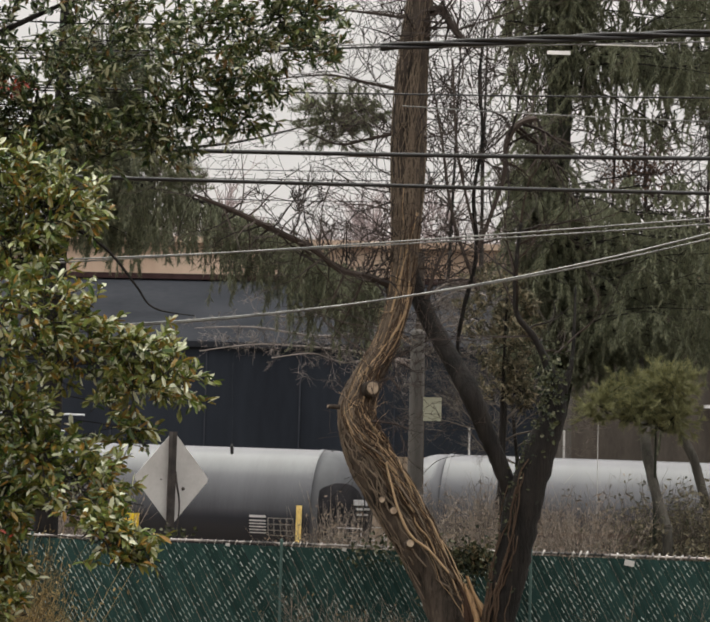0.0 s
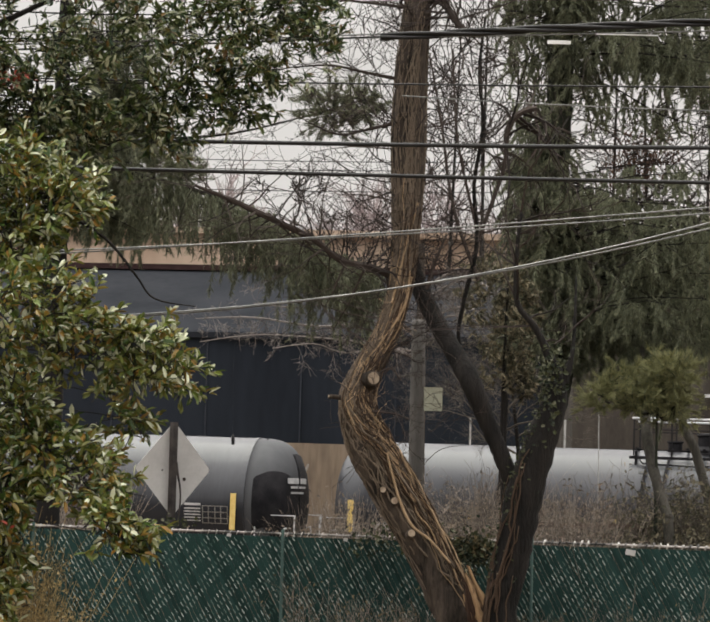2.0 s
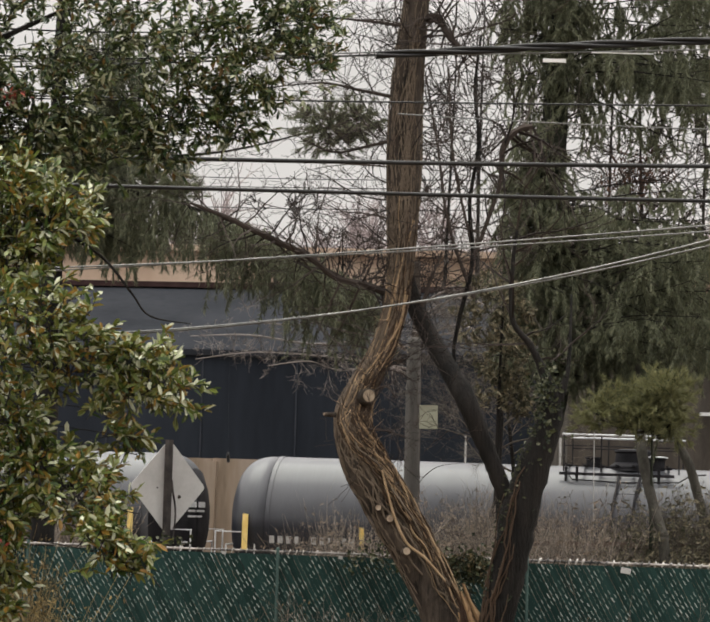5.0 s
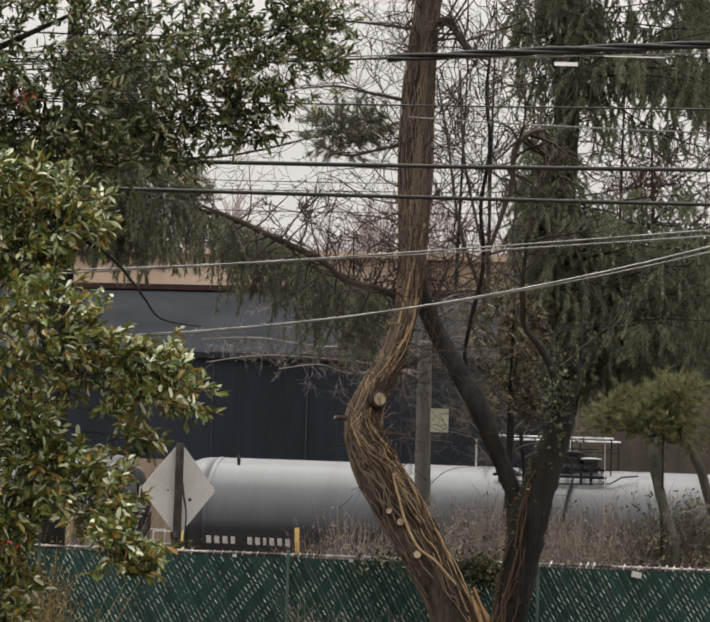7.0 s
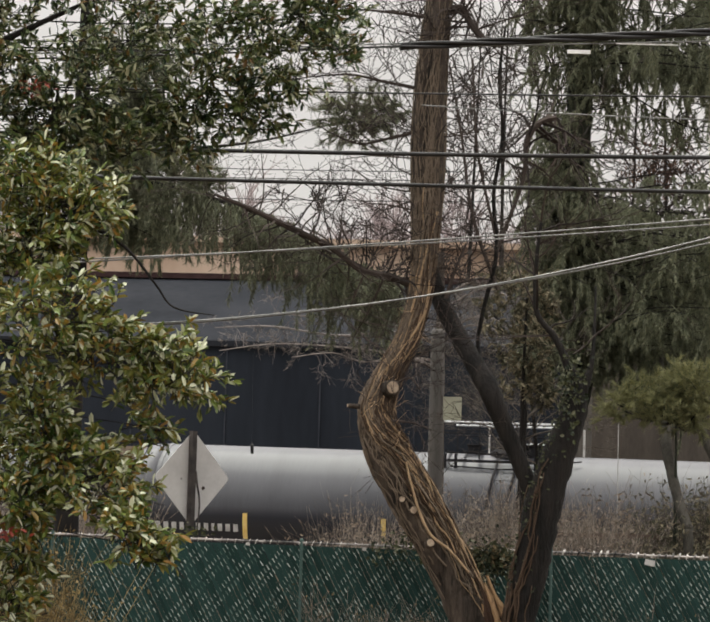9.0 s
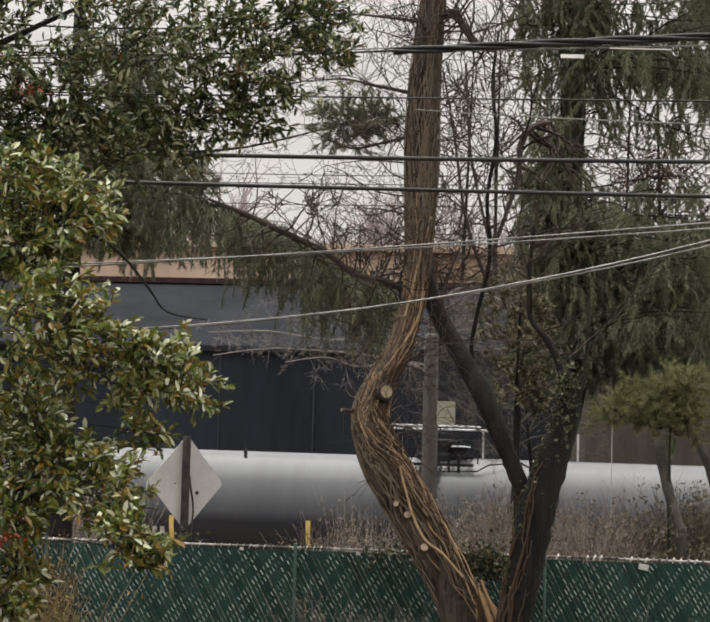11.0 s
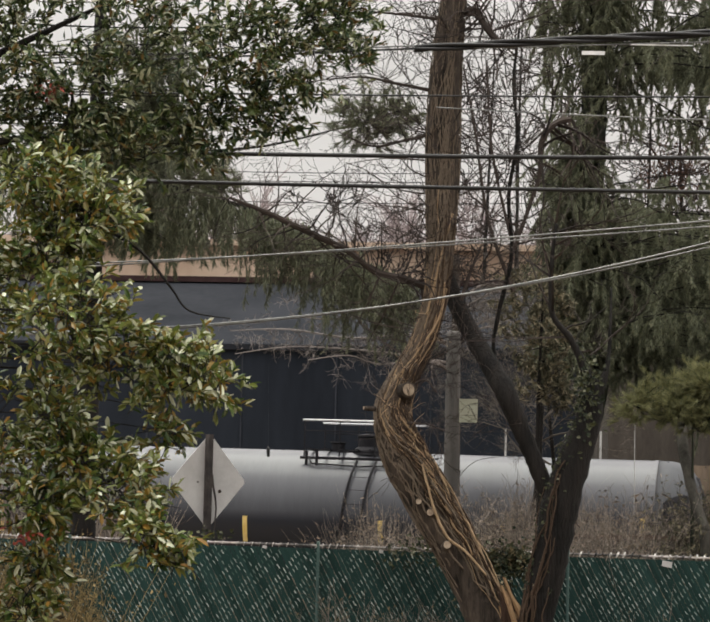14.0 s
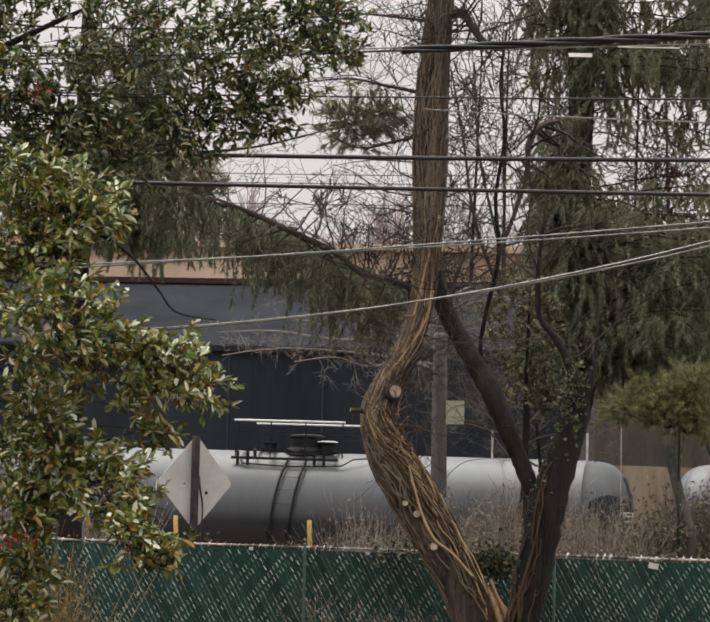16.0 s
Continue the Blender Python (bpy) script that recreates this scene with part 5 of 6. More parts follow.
def bough(wood, green, rng, a, d, length, droop, hang, fine, start=0.12):
    """A conifer bough: an arm that droops, with hanging sprays of needles."""
    pts, rs, _ = wander(rng, a, d, length, 0.008 + 0.0026 * length, 0.10, -droop, 7)
    wood.tube(pts, [max(0.005, r) for r in rs], 5, caps=False)
    steps = int(length * fine)
    for i in range(steps):
        k = rng.uniform(start, 1.0) * 7
        j = min(int(k), 6)
        p = pts[j].lerp(pts[j + 1], k - j)
        side = Vector((rng.gauss(0, 0.45), rng.gauss(0, 0.45), -rng.uniform(0.25, 1.1))).normalized()
        ln = hang * rng.uniform(0.4, 1.1)
        w, _, _ = wander(rng, p, side, ln, 0.006, 0.12, -0.18, 4)
        wood.tube(w, [0.006, 0.005, 0.004, 0.003, 0.002], 3, caps=False)
        for m in range(int(ln * 210) + 12):
            f = rng.random() * 4
            j = min(int(f), 3)
            q = w[j].lerp(w[j + 1], f - j)
            nd = ((w[j + 1] - w[j]).normalized() * 0.8 + Vector((rng.gauss(0, 0.42), rng.gauss(0, 0.42), rng.gauss(-0.3, 0.4)))).normalized()
            green.needle(q, q + nd * rng.uniform(0.06, 0.12), rng.uniform(0.013, 0.023), Vector((rng.gauss(0, 1), rng.gauss(0, 0.5), rng.gauss(0, 1))).normalized())


def conifer(at, height, r, label, tiers, seed, hang=0.6, fine=9, material=None, lean=0.0, bark=None, tufts=(), thick=680, stem=None, dead=None, drape=()):
    t = empty("pine_tree", at, label, "tree", "pines")
    rng = random.Random(seed)
    b = Build()
    limb(b, stem or [(0, 0, -0.3, r * 1.2), (lean * 0.3, 0, height * 0.3, r), (lean * 0.6, 0, height * 0.6, r * 0.8), (lean, 0, height, r * 0.25)], 12, 0.06, 6, rng)
    part("trunk", b, bark or M_DARKBARK, t, smooth=True)
    wood, green = Build(), Build()
    for c, size, root in tufts:      # dense bunches of needles at the end of a long bare arm
        c, root = Vector(c) - t.location, Vector(root) - t.location
        limb(wood, [(*root, 0.03), (*(root.lerp(c, 0.5) + Vector((0, 0.2, -0.1))), 0.02), (*c, 0.01)], 5, 0.05, 5, rng)
        for i in range(int(thick * size)):
            o = Vector((rng.gauss(0, size), rng.gauss(0, size * 0.7), rng.gauss(0, size * 0.8)))
            q, d0 = c + o, (o.normalized() * 0.5 + Vector((rng.gauss(0, 0.5), rng.gauss(0, 0.5), rng.gauss(0.2, 0.5)))).normalized()
            if i % 5 == 0:
                wood.tube([c + o * 0.4, q], [0.006, 0.003], 3, caps=False)
            for k in range(30):
                d = (d0 + Vector((rng.gauss(0, 0.5), rng.gauss(0, 0.5), rng.gauss(0, 0.5)))).normalized()
                green.needle(q - o * rng.uniform(0, 0.3), q + d * rng.uniform(0.07, 0.14), rng.uniform(0.010, 0.017), Vector((rng.gauss(0, 1), rng.gauss(0, 0.5), rng.gauss(0, 1))).normalized())
    for z, dx, dy, length, droop, count, *start in tiers:
        for i in range(count):
            d = Vector((dx + rng.gauss(0, 0.25), dy + rng.gauss(0, 0.45), 0.12 + rng.gauss(0, 0.12)))
            arm = Build()
            bough(arm, green, rng, (lean * z / height, 0, z + rng.gauss(0, 0.2)), d, length * rng.uniform(0.7, 1.1), droop, hang, fine, *start)
            part("bough", arm, M_DARKBARK, t)
    for ks, count, longest in drape:      # a long bough hung with a curtain of sprays
        line = limb(wood, [(x - at[0], y - at[1], z - at[2], r) for x, y, z, r in ks], 6, 0.08, 5, rng)
        for i in range(count):
            u = rng.uniform(0.05, 0.999) * (len(line) - 1)
            p = Vector(line[int(u)][:3]).lerp(Vector(line[int(u) + 1][:3]), u % 1) + Vector((rng.gauss(0, 0.08), rng.gauss(0, 0.35), 0))
            ln = longest * (0.25 + 0.75 * rng.random() ** 1.6)
            w, _, _ = wander(rng, p, (rng.gauss(0.08, 0.18), rng.gauss(0, 0.2), -1), ln, 0.005, 0.10, -0.1, 4)
            wood.tube(w, [0.005, 0.004, 0.003, 0.003, 0.002], 3, caps=False)
            for m in range(int(ln * 95) + 6):
                f = rng.random() * 4
                j = min(int(f), 3)
                q = w[j].lerp(w[j + 1], f - j)
                d = Vector((rng.gauss(0, 0.4), rng.gauss(0, 0.4), rng.gauss(-0.8, 0.3))).normalized()
                green.needle(q, q + d * rng.uniform(0.09, 0.16), rng.uniform(0.012, 0.022), Vector((rng.gauss(0, 1), rng.gauss(0, 0.5), rng.gauss(0, 0.6))).normalized())
    if tufts:
        part("bough", wood, M_DARKBARK, t)
    if dead:      # a patch of rust-brown dead sprays
        brown, c = Build(), Vector(dead[0]) - t.location
        for i in range(900):
            q = c + Vector((rng.gauss(0, 1), rng.gauss(0, 0.7), rng.gauss(0, 0.8))) * dead[1]
            d = Vector((rng.gauss(0, 0.6), rng.gauss(0, 0.5), rng.gauss(-0.5, 0.5))).normalized()
            brown.needle(q, q + d * rng.uniform(0.06, 0.13), rng.uniform(0.014, 0.03), Vector((rng.gauss(0, 1), rng.gauss(0, 0.5), rng.gauss(0, 1))).normalized())
        tagged(part("dead_needles", brown, M_DEADNEEDLE, t, "rust-brown dead needles"), kind="stuff")
    tagged(part("needles", green, material or M_NEEDLE, t, "dark green drooping needles"), kind="stuff")


TALL = []
for k in range(9):          # the upper crown, boughs to both sides and towards the road
    z = 9.1 + 0.44 * k
    TALL += [(z, -0.9, -0.2, 1.0 + 0.07 * k, 0.05, 5), (z, 0.9, -0.15, 2.6, 0.03, 6 if k < 2 else 3), (z, 0.25, -0.9, 1.0, 0.07, 4), (z, -0.3, -0.8, 0.8, 0.07, 3)]
for k in range(9):          # the lower crown, fuller on the side away from the road's bend
    z = 5.5 + 0.32 * k
    TALL += [(z, -0.9, -0.3, 0.92, 0.05, 9 if k > 2 else 6), (z, -0.25, -0.8, 0.8, 0.07, 3)]
    if k < 6:
        TALL += [(z, 0.9, -0.25, 2.7, 0.05, 9 if k < 5 else 5), (z, 0.3, -0.9, 1.1, 0.07, 4)]
TALL += [(5.15, 0.9, -0.35, 2.5, 0.06, 8), (4.85, 0.9, -0.35, 2.2, 0.06, 5), (5.1, 0.1, -0.9, 0.8, 0.07, 4), (5.0, -0.9, -0.3, 0.7, 0.05, 4)]
conifer((2.618, 30.000, -0.250), 14.0, 0.235, "tall dark pine with drooping boughs beside the road", TALL, 31, lean=0.8, bark=M_MOSSBARK, stem=[(-0.42, 0, -0.3, 0.25), (-0.36, 0, 0.8, 0.22), (-0.14, 0, 2.0, 0.2), (0.02, 0, 2.65, 0.19), (0.2, 0, 3.3, 0.18), (0.40, 0, 4.0, 0.18), (0.48, 0, 4.7, 0.19), (0.42, 0, 6.0, 0.2), (0.36, 0, 7.4, 0.2), (0.40, 0, 8.8, 0.19), (0.48, 0, 10.1, 0.16), (0.7, 0, 14.0, 0.05)])
conifer((5.956, 32.000, -0.300), 13.0, 0.18, "dark pine with hanging needles beside the road", [(11.6, -0.9, -0.2, 1.7, 0.04, 8), (10.8, -0.9, -0.2, 1.7, 0.04, 9), (10.0, -0.9, -0.2, 1.7, 0.04, 9), (9.4, -0.9, -0.3, 1.5, 0.05, 7), (10.2, 0.9, 0, 2.2, 0.04, 6), (7.0, -0.8, -0.3, 1.6, 0.06, 6), (6.8, 0.8, -0.3, 1.8, 0.07, 6), (6.2, -0.8, -0.3, 1.4, 0.06, 8), (5.6, -0.8, -0.3, 1.3, 0.08, 6), (5.6, 0.8, -0.3, 1.6, 0.1, 6)], 32, bark=M_MOSSBARK, dead=((4.36, 31.0, 7.61), 0.30))
WEEPING = [(8.0, -0.9, 0, 2, 0.05, 6), (10.5, 0.2, 0, 1.5, 0.05, 5, 0.5), (9.9, 0.7, -0.2, 1.8, 0.05, 8, 0.55), (9.4, 0.9, -0.2, 1.9, 0.05, 9, 0.5), (8.9, 0.7, -0.2, 1.8, 0.05, 11, 0.45), (8.5, 0.8, -0.3, 1.7, 0.05, 16), (8.1, 0.9, -0.2, 1.7, 0.04, 14), (7.7, 0.9, -0.2, 2.1, 0.03, 14), (7.3, 0.9, -0.2, 2.4, 0.03, 10)]
conifer((-4.953, 33.000, -0.300), 12.5, 0.2, "weeping pine with hanging grey-green sprays", WEEPING, 33, 0.72, 10, tufts=(((-2.990, 31.400, 7.427), 0.24, (-3.648, 32.500, 7.6)), ((-2.709, 31.200, 7.186), 0.18, (-2.990, 31.400, 7.427)), ((-0.425, 31.000, 8.286), 0.30, (-3.648, 32.500, 7.979)), ((-0.039, 31.200, 8.422), 0.20, (-0.425, 31.000, 8.286))),
        drape=(([(-4.90, 33.0, 7.75, 0.05), (-3.60, 32.0, 7.35, 0.045), (-2.54, 31.2, 6.98, 0.035), (-1.98, 31.0, 6.79, 0.03), (-1.34, 31.0, 6.52, 0.025), (-0.69, 31.0, 6.25, 0.02), (-0.26, 31.0, 5.95, 0.015), (0.24, 31.0, 5.84, 0.008)], 380, 1.15), ([(-2.54, 31.3, 6.90, 0.02), (-1.34, 31.2, 6.45, 0.018), (-0.40, 31.2, 6.00, 0.014), (0.35, 31.2, 5.80, 0.008)], 190, 1.5)))
spread = random.Random(35)
YELLOW = []
for k in range(20):         # loose bunches of needles, thickest towards the stem
    u, v = spread.random() ** 0.7, spread.random()
    c = (3.20 + 1.30 * u, 27.5 + spread.uniform(-0.3, 0.3), 3.55 + (0.25 + 0.42 * u) * v)
    YELLOW.append((c, spread.uniform(0.12, 0.20), (4.160, 27.500, c[2] - 0.05)))
conifer((4.146, 27.500, -0.200), 4.1, 0.03, "small yellow-green pine beside the road", [(4.15, 0.2, -0.3, 0.4, 0.03, 3)], 34, 0.28, 14, M_YELLOWNEEDLE, bark=M_MOSSBARK, tufts=YELLOW, thick=270)


def bare_tree(at, height, r, seed, label, lean=(0, 0), kids=5, depth=3, pale=False, twig=None, first=0.25, reach=0.3, n=16, fine=0.0055):
    t = empty("bare_tree", at, label, "tree", "bare trees")
    rng = random.Random(seed)
    b = Build()
    pts = limb(b, [(0, 0, -0.3, r * 1.2), (lean[0] * 0.2 + rng.gauss(0, 0.05), 0, height * 0.25, r), (lean[0] * 0.5 + rng.gauss(0, 0.1), 0, height * 0.5, r * 0.75), (lean[0] * 0.8, 0, height * 0.75, r * 0.5), (lean[0], lean[1], height, r * 0.2)], 8, 0.06, 5, rng)
    part("trunk", b, M_BARK if pale else M_DARKBARK, t, smooth=True)
    for i in range(n):
        tw = Build()
        k = int(len(pts) * rng.uniform(first, 0.97))
        a = rng.uniform(0, 6.283)
        d = Vector((math.cos(a), math.sin(a) * 0.6, rng.uniform(0.2, 1.0)))
        grow(tw, rng, Vector(pts[k][:3]), d, height * reach * rng.uniform(0.5, 1.0), pts[k][3] * 0.45, depth, 0.65, 0.04, kids, least=fine)
        part("branch", tw, twig or (M_PALETWIG if pale else M_TWIG), t)


bare_tree((-5.098, 91.500, -1.600), 15, 0.12, 41, "bare winter tree with many fine branches", (0.5, 0), first=0.45, reach=0.22, n=10, fine=0.024, kids=3)
bare_tree((-2.217, 92.200, -1.600), 16, 0.12, 42, "bare winter tree with many fine branches", (0.9, 0), first=0.45, reach=0.22, n=10, fine=0.024, kids=3)
bare_tree((0.289, 92.900, -1.600), 17, 0.12, 43, "bare winter tree with many fine branches", (-0.8, 0), first=0.45, reach=0.22, n=10, fine=0.024, kids=3)
bare_tree((3.597, 91.500, -1.600), 26, 0.12, 44, "bare winter tree with many fine branches", (1, 0), first=0.45, reach=0.22, n=10, fine=0.024, kids=3)
bare_tree((5.294, 92.200, -1.600), 28, 0.12, 45, "bare winter tree with many fine branches", (0.6, 0), first=0.45, reach=0.22, n=10, fine=0.024, kids=3)
bare_tree((6.386, 92.900, -1.600), 26, 0.12, 46, "bare winter tree with many fine branches", (-0.8, 0), first=0.45, reach=0.22, n=10, fine=0.024, kids=3)
bare_tree((8.153, 91.500, -1.600), 24, 0.12, 47, "bare winter tree with many fine branches", (0.5, 0), first=0.45, reach=0.22, n=10, fine=0.024, kids=3)
bare_tree((11.347, 92.200, -1.600), 26, 0.12, 48, "bare winter tree with many fine branches", (0.6, 0), first=0.45, reach=0.22, n=10, fine=0.024, kids=3)
bare_tree((13.747, 92.900, -1.600), 27, 0.12, 49, "bare winter tree with many fine branches", (-0.5, 0), first=0.45, reach=0.22, n=10, fine=0.024, kids=3)
bare_tree((2.75, 38.000, -0.620), 7.6, 0.07, 81, "brown twiggy leafless scrub tree beside the tracks", (0.2, 0), first=0.5, reach=0.24, n=34, fine=0.0022, kids=5, twig=M_SCRUB)
bare_tree((3.35, 39.500, -0.700), 7.0, 0.06, 82, "brown twiggy leafless scrub tree beside the tracks", (-0.3, 0), first=0.5, reach=0.22, n=28, fine=0.0022, kids=5, twig=M_SCRUB)
bare_tree((15.611, 91.500, -1.600), 26, 0.12, 50, "bare winter tree with many fine branches", (0.6, 0), first=0.45, reach=0.22, n=10, fine=0.024, kids=3)



def branched(name, label, trunks, arms, material, seed, reach, kids=4, depth=2, least=0.006, droop=0.0, every=1, cords=()):
    """A tree drawn by its stem and its main arms, each a line of x, y, z, radius."""
    t = empty(name, trunks[0][0][:3], label, "tree", "bare trees")
    base, rng = Vector(t.location), random.Random(seed)
    for ks in trunks:
        b = Build()
        limb(b, [(x - base.x, y - base.y, z - base.z, r) for x, y, z, r in ks], 9, 0.08, 6, rng)
        part("trunk", b, material, t, smooth=True)
    for ks in arms:
        b = Build()
        arm = limb(b, [(x - base.x, y - base.y, z - base.z, r) for x, y, z, r in ks], 5, 0.08, 5, rng)
        for i in range(1, len(arm), every):
            d = Vector((rng.gauss(0, 1), rng.gauss(0, 0.5), rng.gauss(0.1, 0.8)))
            grow(b, rng, Vector(arm[i][:3]), d, reach * rng.uniform(0.4, 1.1), arm[i][3] * 0.6, depth, 0.7, droop, kids, least=least)
        part("bough", b, M_PALETWIG if material is M_BARK else M_TWIG, t)
    for ks in cords:
        b = Build()
        limb(b, [(x - base.x, y - base.y, z - base.z, r) for x, y, z, r in ks], 5, 0.08, 5, rng)
        part("hanging_vine", b, M_CABLE, t)


branched("bare_tree", "pale grey leafless tree with low drooping boughs", [[(1.547, 44.000, 0.221, 0.129), (1.466, 44.000, 2.465, 0.129), (1.450, 44.000, 4.436, 0.119), (1.443, 44.000, 6.025, 0.099), (1.422, 44.000, 7.825, 0.079)]],
         [[(1.428, 44.000, 5.825, 0.040), (0.464, 43.500, 6.007, 0.029), (-0.801, 43.000, 5.863, 0.024), (-2.139, 42.500, 5.980, 0.019), (-3.345, 42.000, 5.885, 0.009)],
          [(1.437, 44.000, 5.428, 0.035), (0.178, 43.000, 5.539, 0.024), (-0.988, 43.000, 5.635, 0.019), (-2.153, 43.000, 5.653, 0.015), (-3.234, 42.000, 5.403, 0.009)],
          [(1.433, 44.000, 5.626, 0.030), (0.644, 43.000, 6.311, 0.024), (-0.232, 43.000, 6.385, 0.019), (-1.297, 43.000, 6.260, 0.015), (-2.123, 42.000, 6.241, 0.009)],
          [(1.442, 44.000, 5.229, 0.030), (0.763, 43.000, 5.438, 0.024), (-0.204, 43.000, 5.315, 0.019), (-0.887, 43.000, 5.491, 0.015), (-1.716, 42.000, 5.301, 0.009)],
          [(1.428, 44.000, 5.825, 0.035), (2.031, 43.500, 6.196, 0.024), (2.690, 43.000, 6.023, 0.019), (3.283, 43.000, 5.504, 0.010)],
          [(1.414, 44.000, 6.423, 0.035), (2.117, 43.500, 6.791, 0.024), (2.774, 43.000, 6.709, 0.019), (3.363, 43.000, 6.382, 0.010)],
          [(1.423, 44.000, 6.025, 0.030), (2.198, 43.000, 6.352, 0.024), (2.815, 42.000, 6.038, 0.019), (3.490, 42.000, 5.437, 0.014), (3.786, 42.000, 4.781, 0.009)],
          [(1.412, 44.000, 6.523, 0.030), (2.283, 43.000, 6.940, 0.024), (2.995, 42.000, 6.567, 0.019), (3.670, 42.000, 6.012, 0.014), (4.107, 42.000, 5.359, 0.009)],
          [(1.405, 44.000, 6.823, 0.030), (2.374, 43.000, 7.236, 0.024), (3.083, 42.000, 6.951, 0.019), (3.853, 42.000, 6.398, 0.014), (4.338, 42.000, 5.745, 0.009)]], M_BARK, 71, 0.55, 5, 2, 0.0034, -0.02, cords=[[(1.490, 44.000, 2.85, 0.008), (1.687, 43.000, 3.141, 0.008), (1.997, 42.500, 3.330, 0.007), (2.679, 42.000, 3.403, 0.005)], [(-2.548, 43.000, 5.886, 0.001), (-2.580, 43.000, 5.058, 0.001), (-2.556, 43.000, 3.994, 0.001), (-2.552, 43.000, 3.550, 0.004), (-2.549, 43.000, 3.464, 0.039), (-2.543, 43.000, 3.290, 0.034)]])
branched("bare_tree", "bent pale trunk of a leafless tree", [[(6.680, 36.000, 1.063, 0.07), (6.445, 36.000, 2.096, 0.095), (6.278, 36.000, 2.693, 0.09), (6.111, 36.000, 3.261, 0.085), (5.921, 36.000, 3.635, 0.08), (5.836, 36.000, 4.013, 0.075), (5.719, 36.000, 4.391, 0.07), (5.868, 36.000, 4.817, 0.06), (6.286, 36.000, 5.292, 0.05), (6.721, 36.000, 5.662, 0.057)]],
         [[(5.735, 36.000, 4.391, 0.049), (5.588, 36.000, 5.143, 0.036), (5.657, 36.000, 6.288, 0.024)], [(5.868, 36.000, 4.817, 0.049), (6.071, 36.000, 5.645, 0.028), (6.061, 36.000, 6.627, 0.016)]], M_GREYBARK, 72, 0.8, 3, 2, 0.005)
branched("bare_tree", "leaning grey leafless tree standing in the thicket", [[(4.433, 27.200, -0.350, 0.100), (4.283, 27.200, 1.878, 0.075), (4.257, 27.200, 2.120, 0.072), (4.149, 27.400, 2.543, 0.070), (4.092, 27.800, 3.041, 0.075), (4.112, 28.400, 3.564, 0.072), (4.173, 29.200, 4.388, 0.050), (4.271, 30.200, 5.484, 0.040), (4.330, 31.000, 6.769, 0.032), (4.344, 31.600, 7.942, 0.018)]],
         [[(4.329, 31.000, 6.840, 0.022), (4.665, 31.100, 7.147, 0.017), (5.104, 31.200, 7.388, 0.012), (5.545, 31.300, 7.775, 0.007)], [(4.364, 31.000, 6.203, 0.022), (4.740, 31.100, 6.650, 0.017), (5.109, 31.200, 6.816, 0.012), (5.607, 31.300, 7.057, 0.007)], [(4.295, 31.000, 7.337, 0.022), (4.091, 31.100, 7.849, 0.017), (3.889, 31.200, 8.077, 0.012), (3.614, 31.300, 8.233, 0.007)], [(4.327, 31.000, 7.053, 0.022), (4.589, 31.100, 7.718, 0.017), (4.884, 31.200, 8.173, 0.012), (5.112, 31.300, 8.414, 0.007)], [(4.345, 31.000, 6.627, 0.022), (4.032, 31.100, 6.847, 0.017), (3.688, 31.200, 7.068, 0.012), (3.413, 31.300, 7.220, 0.007)]], M_GREYBARK, 74, 0.75, 4, 2, 0.005)
branched("bare_tree", "dark multi-stemmed leafless tree", [[(1.821, 23.700, 1.219, 0.037), (1.819, 23.700, 2.430, 0.032), (1.657, 23.700, 3.141, 0.027), (1.451, 23.800, 3.594, 0.024), (1.247, 24.000, 4.140, 0.024), (1.291, 24.000, 4.631, 0.027), (1.439, 24.000, 5.345, 0.027), (1.392, 24.000, 6.058, 0.024), (1.486, 24.000, 6.779, 0.022), (1.429, 24.000, 7.444, 0.019), (1.492, 24.000, 8.116, 0.016)]],
         [[(1.464, 24.000, 4.908, 0.024), (1.147, 24.000, 5.776, 0.022), (0.989, 24.000, 6.766, 0.016), (0.833, 24.000, 7.595, 0.011)], [(1.439, 24.000, 5.345, 0.024), (1.737, 24.000, 6.233, 0.026), (1.783, 24.000, 6.731, 0.040), (1.943, 24.000, 6.946, 0.042), (2.133, 24.000, 7.007, 0.036)], [(1.423, 24.000, 5.564, 0.019), (1.184, 24.000, 6.605, 0.016), (1.105, 24.000, 7.714, 0.011)]], M_DARKBARK, 73, 1.0, 3, 2, 0.0042)

# ---- undergrowth ----


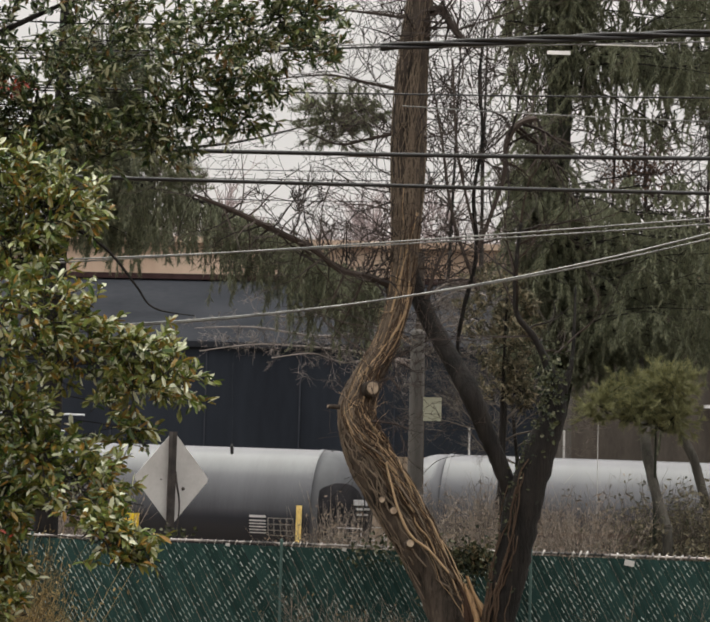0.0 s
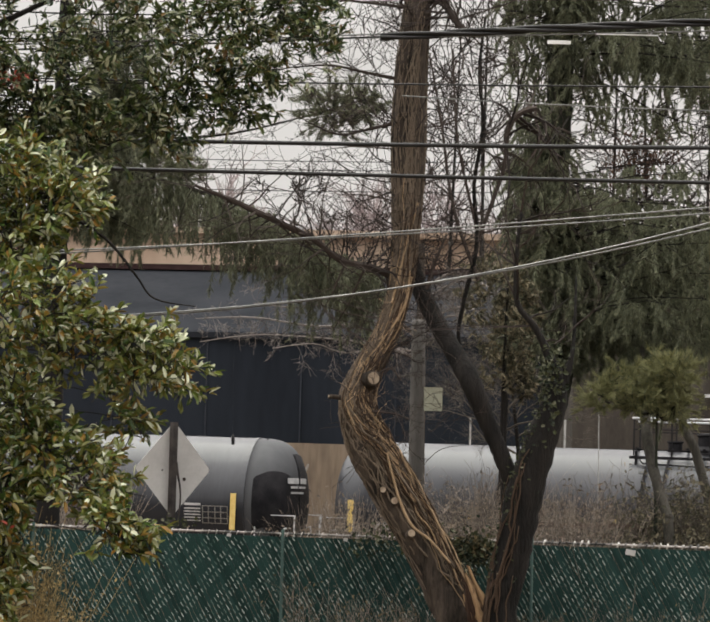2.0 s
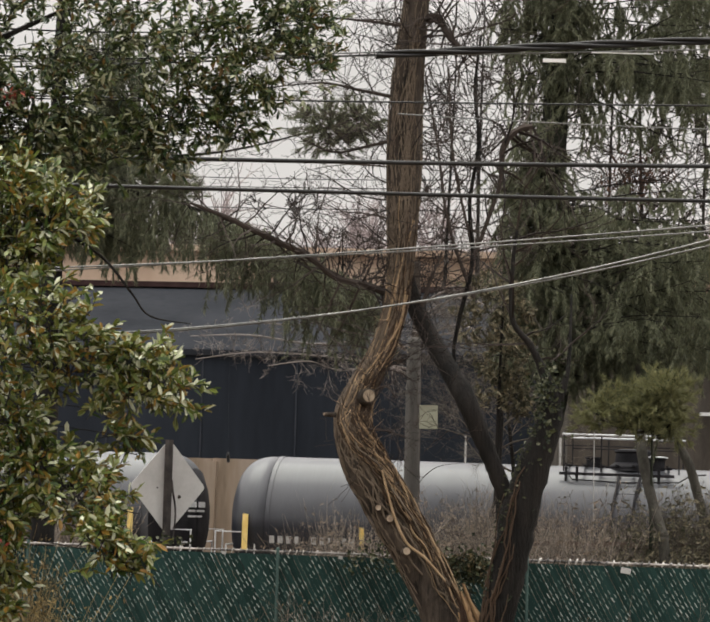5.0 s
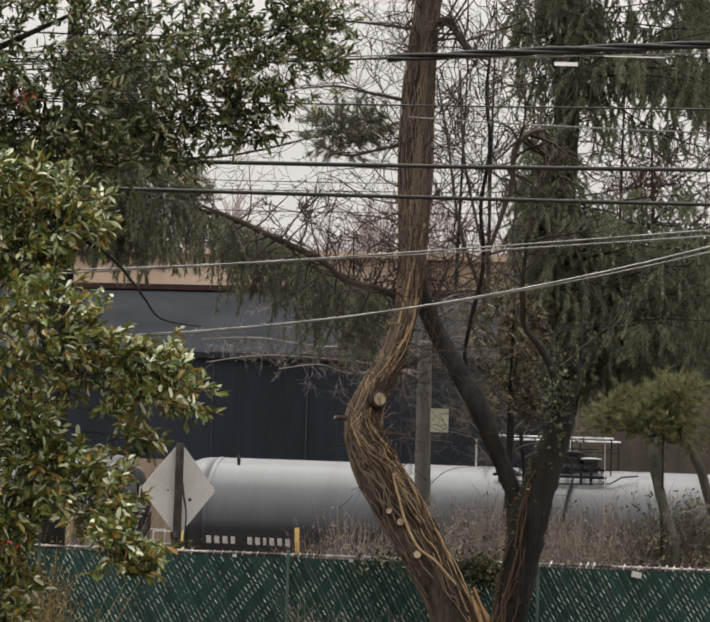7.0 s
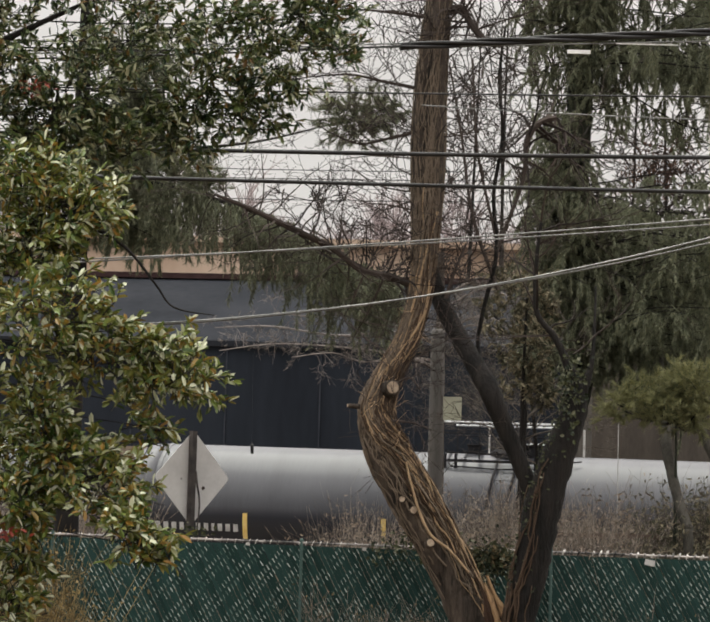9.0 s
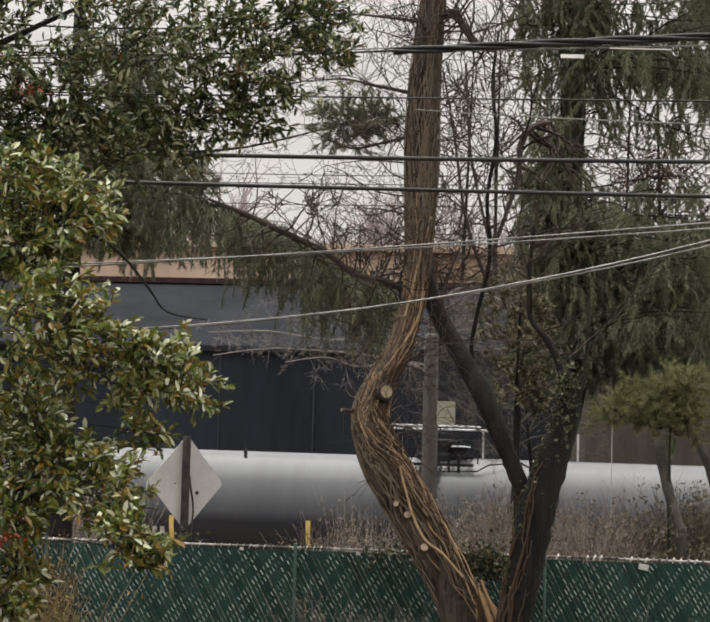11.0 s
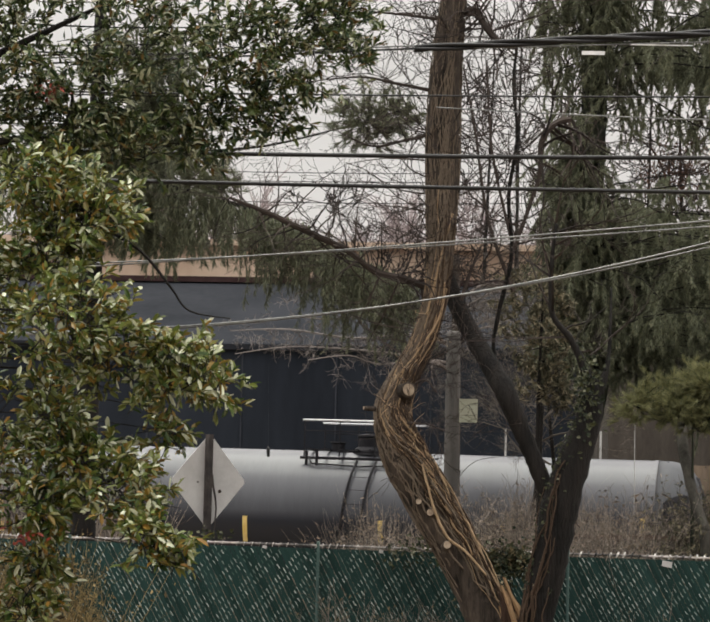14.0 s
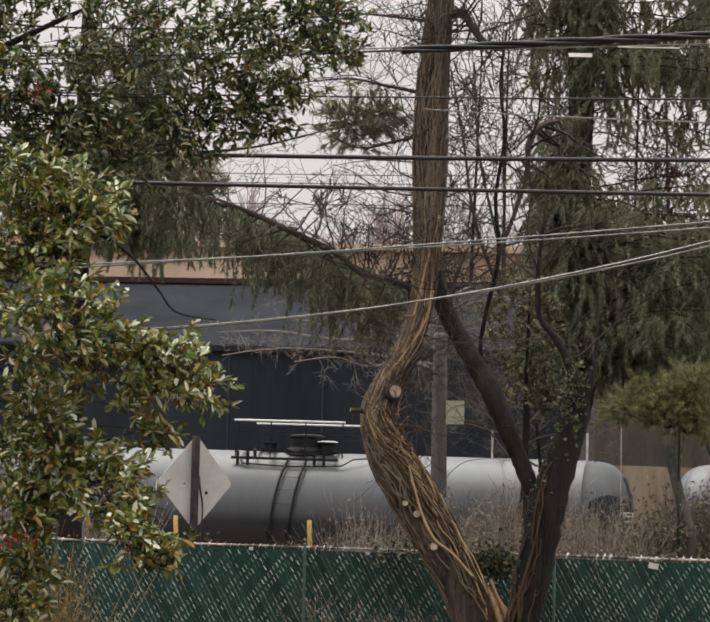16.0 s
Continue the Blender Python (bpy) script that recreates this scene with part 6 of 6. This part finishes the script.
def weeds(name, label, material, x0, x1, y0, y1, count, hmin, hmax, seed, forks=3, width=0.006, leaves=0, leaf=None, size=1.0):
    b, rng, dry = Build(), random.Random(seed), Build()
    for i in range(count):
        x, y = rng.uniform(x0, x1), rng.uniform(y0, y1)
        clump = 0.68 + 0.75 * max(0, noise.noise(Vector((x * 0.7, y * 0.6, seed))) + 0.35)
        h = rng.uniform(hmin, hmax) * clump
        z = ground_z(x, y)
        p, rs, d = wander(rng, (x, y, z - 0.05), (rng.gauss(0, 0.18), rng.gauss(0, 0.15), 1), h, width * 1.6, 0.10, 0.04, 5)
        b.tube(p, [max(width * 0.5, r) for r in rs], 3, caps=False)
        for k in range(forks):
            j = rng.randint(2, 4)
            q, rs, _ = wander(rng, p[j], (rng.gauss(0, 0.7), rng.gauss(0, 0.5), rng.uniform(0.2, 1)), h * rng.uniform(0.12, 0.34), width, 0.25, 0.05, 3)
            e = Vector((rng.gauss(1, 0.4), rng.gauss(0, 0.4), rng.gauss(0, 0.3))).normalized() * width * 0.8
            for u, v in zip(q, q[1:]):
                b.poly([u - e, u + e, v + e * 0.7, v - e * 0.7])
                e = e * 0.7
        for k in range(leaves):      # curled dead leaves and seed heads
            u = rng.uniform(0.35, 1.0) * 5
            j = min(int(u), 4)
            q = p[j].lerp(p[j + 1], u - j) + Vector((rng.gauss(0, 0.05), rng.gauss(0, 0.05), rng.gauss(0, 0.03)))
            dry.blade(q, Vector((rng.gauss(0, 1), rng.gauss(0, 0.7), rng.gauss(-0.2, 0.8))), size * rng.uniform(0.035, 0.085), size * rng.uniform(0.014, 0.034), Vector((rng.gauss(0, 1), -1, rng.gauss(0.3, 1))))
    plants = tagged(part(name, b, material), label, "weeds", kind="stuff")
    if leaves:
        tagged(part("dead_leaves", dry, leaf or M_DRYLEAF, plants, "curled brown dead leaves"), kind="stuff")
    return plants


weeds("dry_weeds", "dry brown weeds and brambles behind the fence", M_WEED, -0.3, 3.0, 25.4, 27.4, 2600, 1.45, 2.25, 61, 7, 0.0042, 9)
weeds("dry_weeds", "dense dry brown thicket behind the fence", M_WEED, 1.6, 7.5, 28.4, 31.5, 7800, 2.0, 2.75, 62, 6, 0.0048, 12)
weeds("dry_weeds", "dry brown weeds and brambles behind the fence", M_WEED, -7.5, -0.5, 26, 28, 300, 0.8, 1.2, 63, 6, 0.004, 6)
weeds("dry_weeds", "dry brown weeds and brambles behind the fence", M_WEED, -8.0, -4.9, 36, 40, 900, 2.3, 3.4, 66, 4, 0.008, 6)
weeds("scrub", "dark olive scrub with dead leaves behind the fence", M_SCRUB, 4.0, 6.0, 27.3, 28.3, 1700, 2.6, 3.4, 67, 6, 0.0045, 26, M_SCRUBLEAF, 1.15)
weeds("dry_grass", "tall straw-coloured dry grass", M_STRAW, -3.2, -1.95, 12.6, 14.0, 2300, 1.1, 1.75, 64, 3, 0.0026, 18, M_STRAW, 0.5)
weeds("dry_weeds", "bare brambles growing in front of the fence", M_WEED, -0.6, 4.3, 23.5, 24.4, 560, 0.6, 1.6, 65, 6, 0.0032, 6, M_BRAMBLE, 0.7)


def motions():
    drift = [(0.0, 0.0068), (2.0, 0.0049), (4.0, 0.0062), (5.5, 0.0012), (7.0, -0.0074), (8.5, -0.0074), (10.5, -0.0099), (11.5, -0.0093), (12.5, 0.0012), (13.5, 0.0037), (14.5, 0.0086), (15.2, 0.0136), (16.0, 0.0173)]
    for n, car in CARS:
        rows = []
        for t, c in drift:
            s = (0.054 + 0.9565 * t + c - n) * CAR - 8.46
            rows.append((t, track_pose(s)))
        walk(car, rows)


motions()
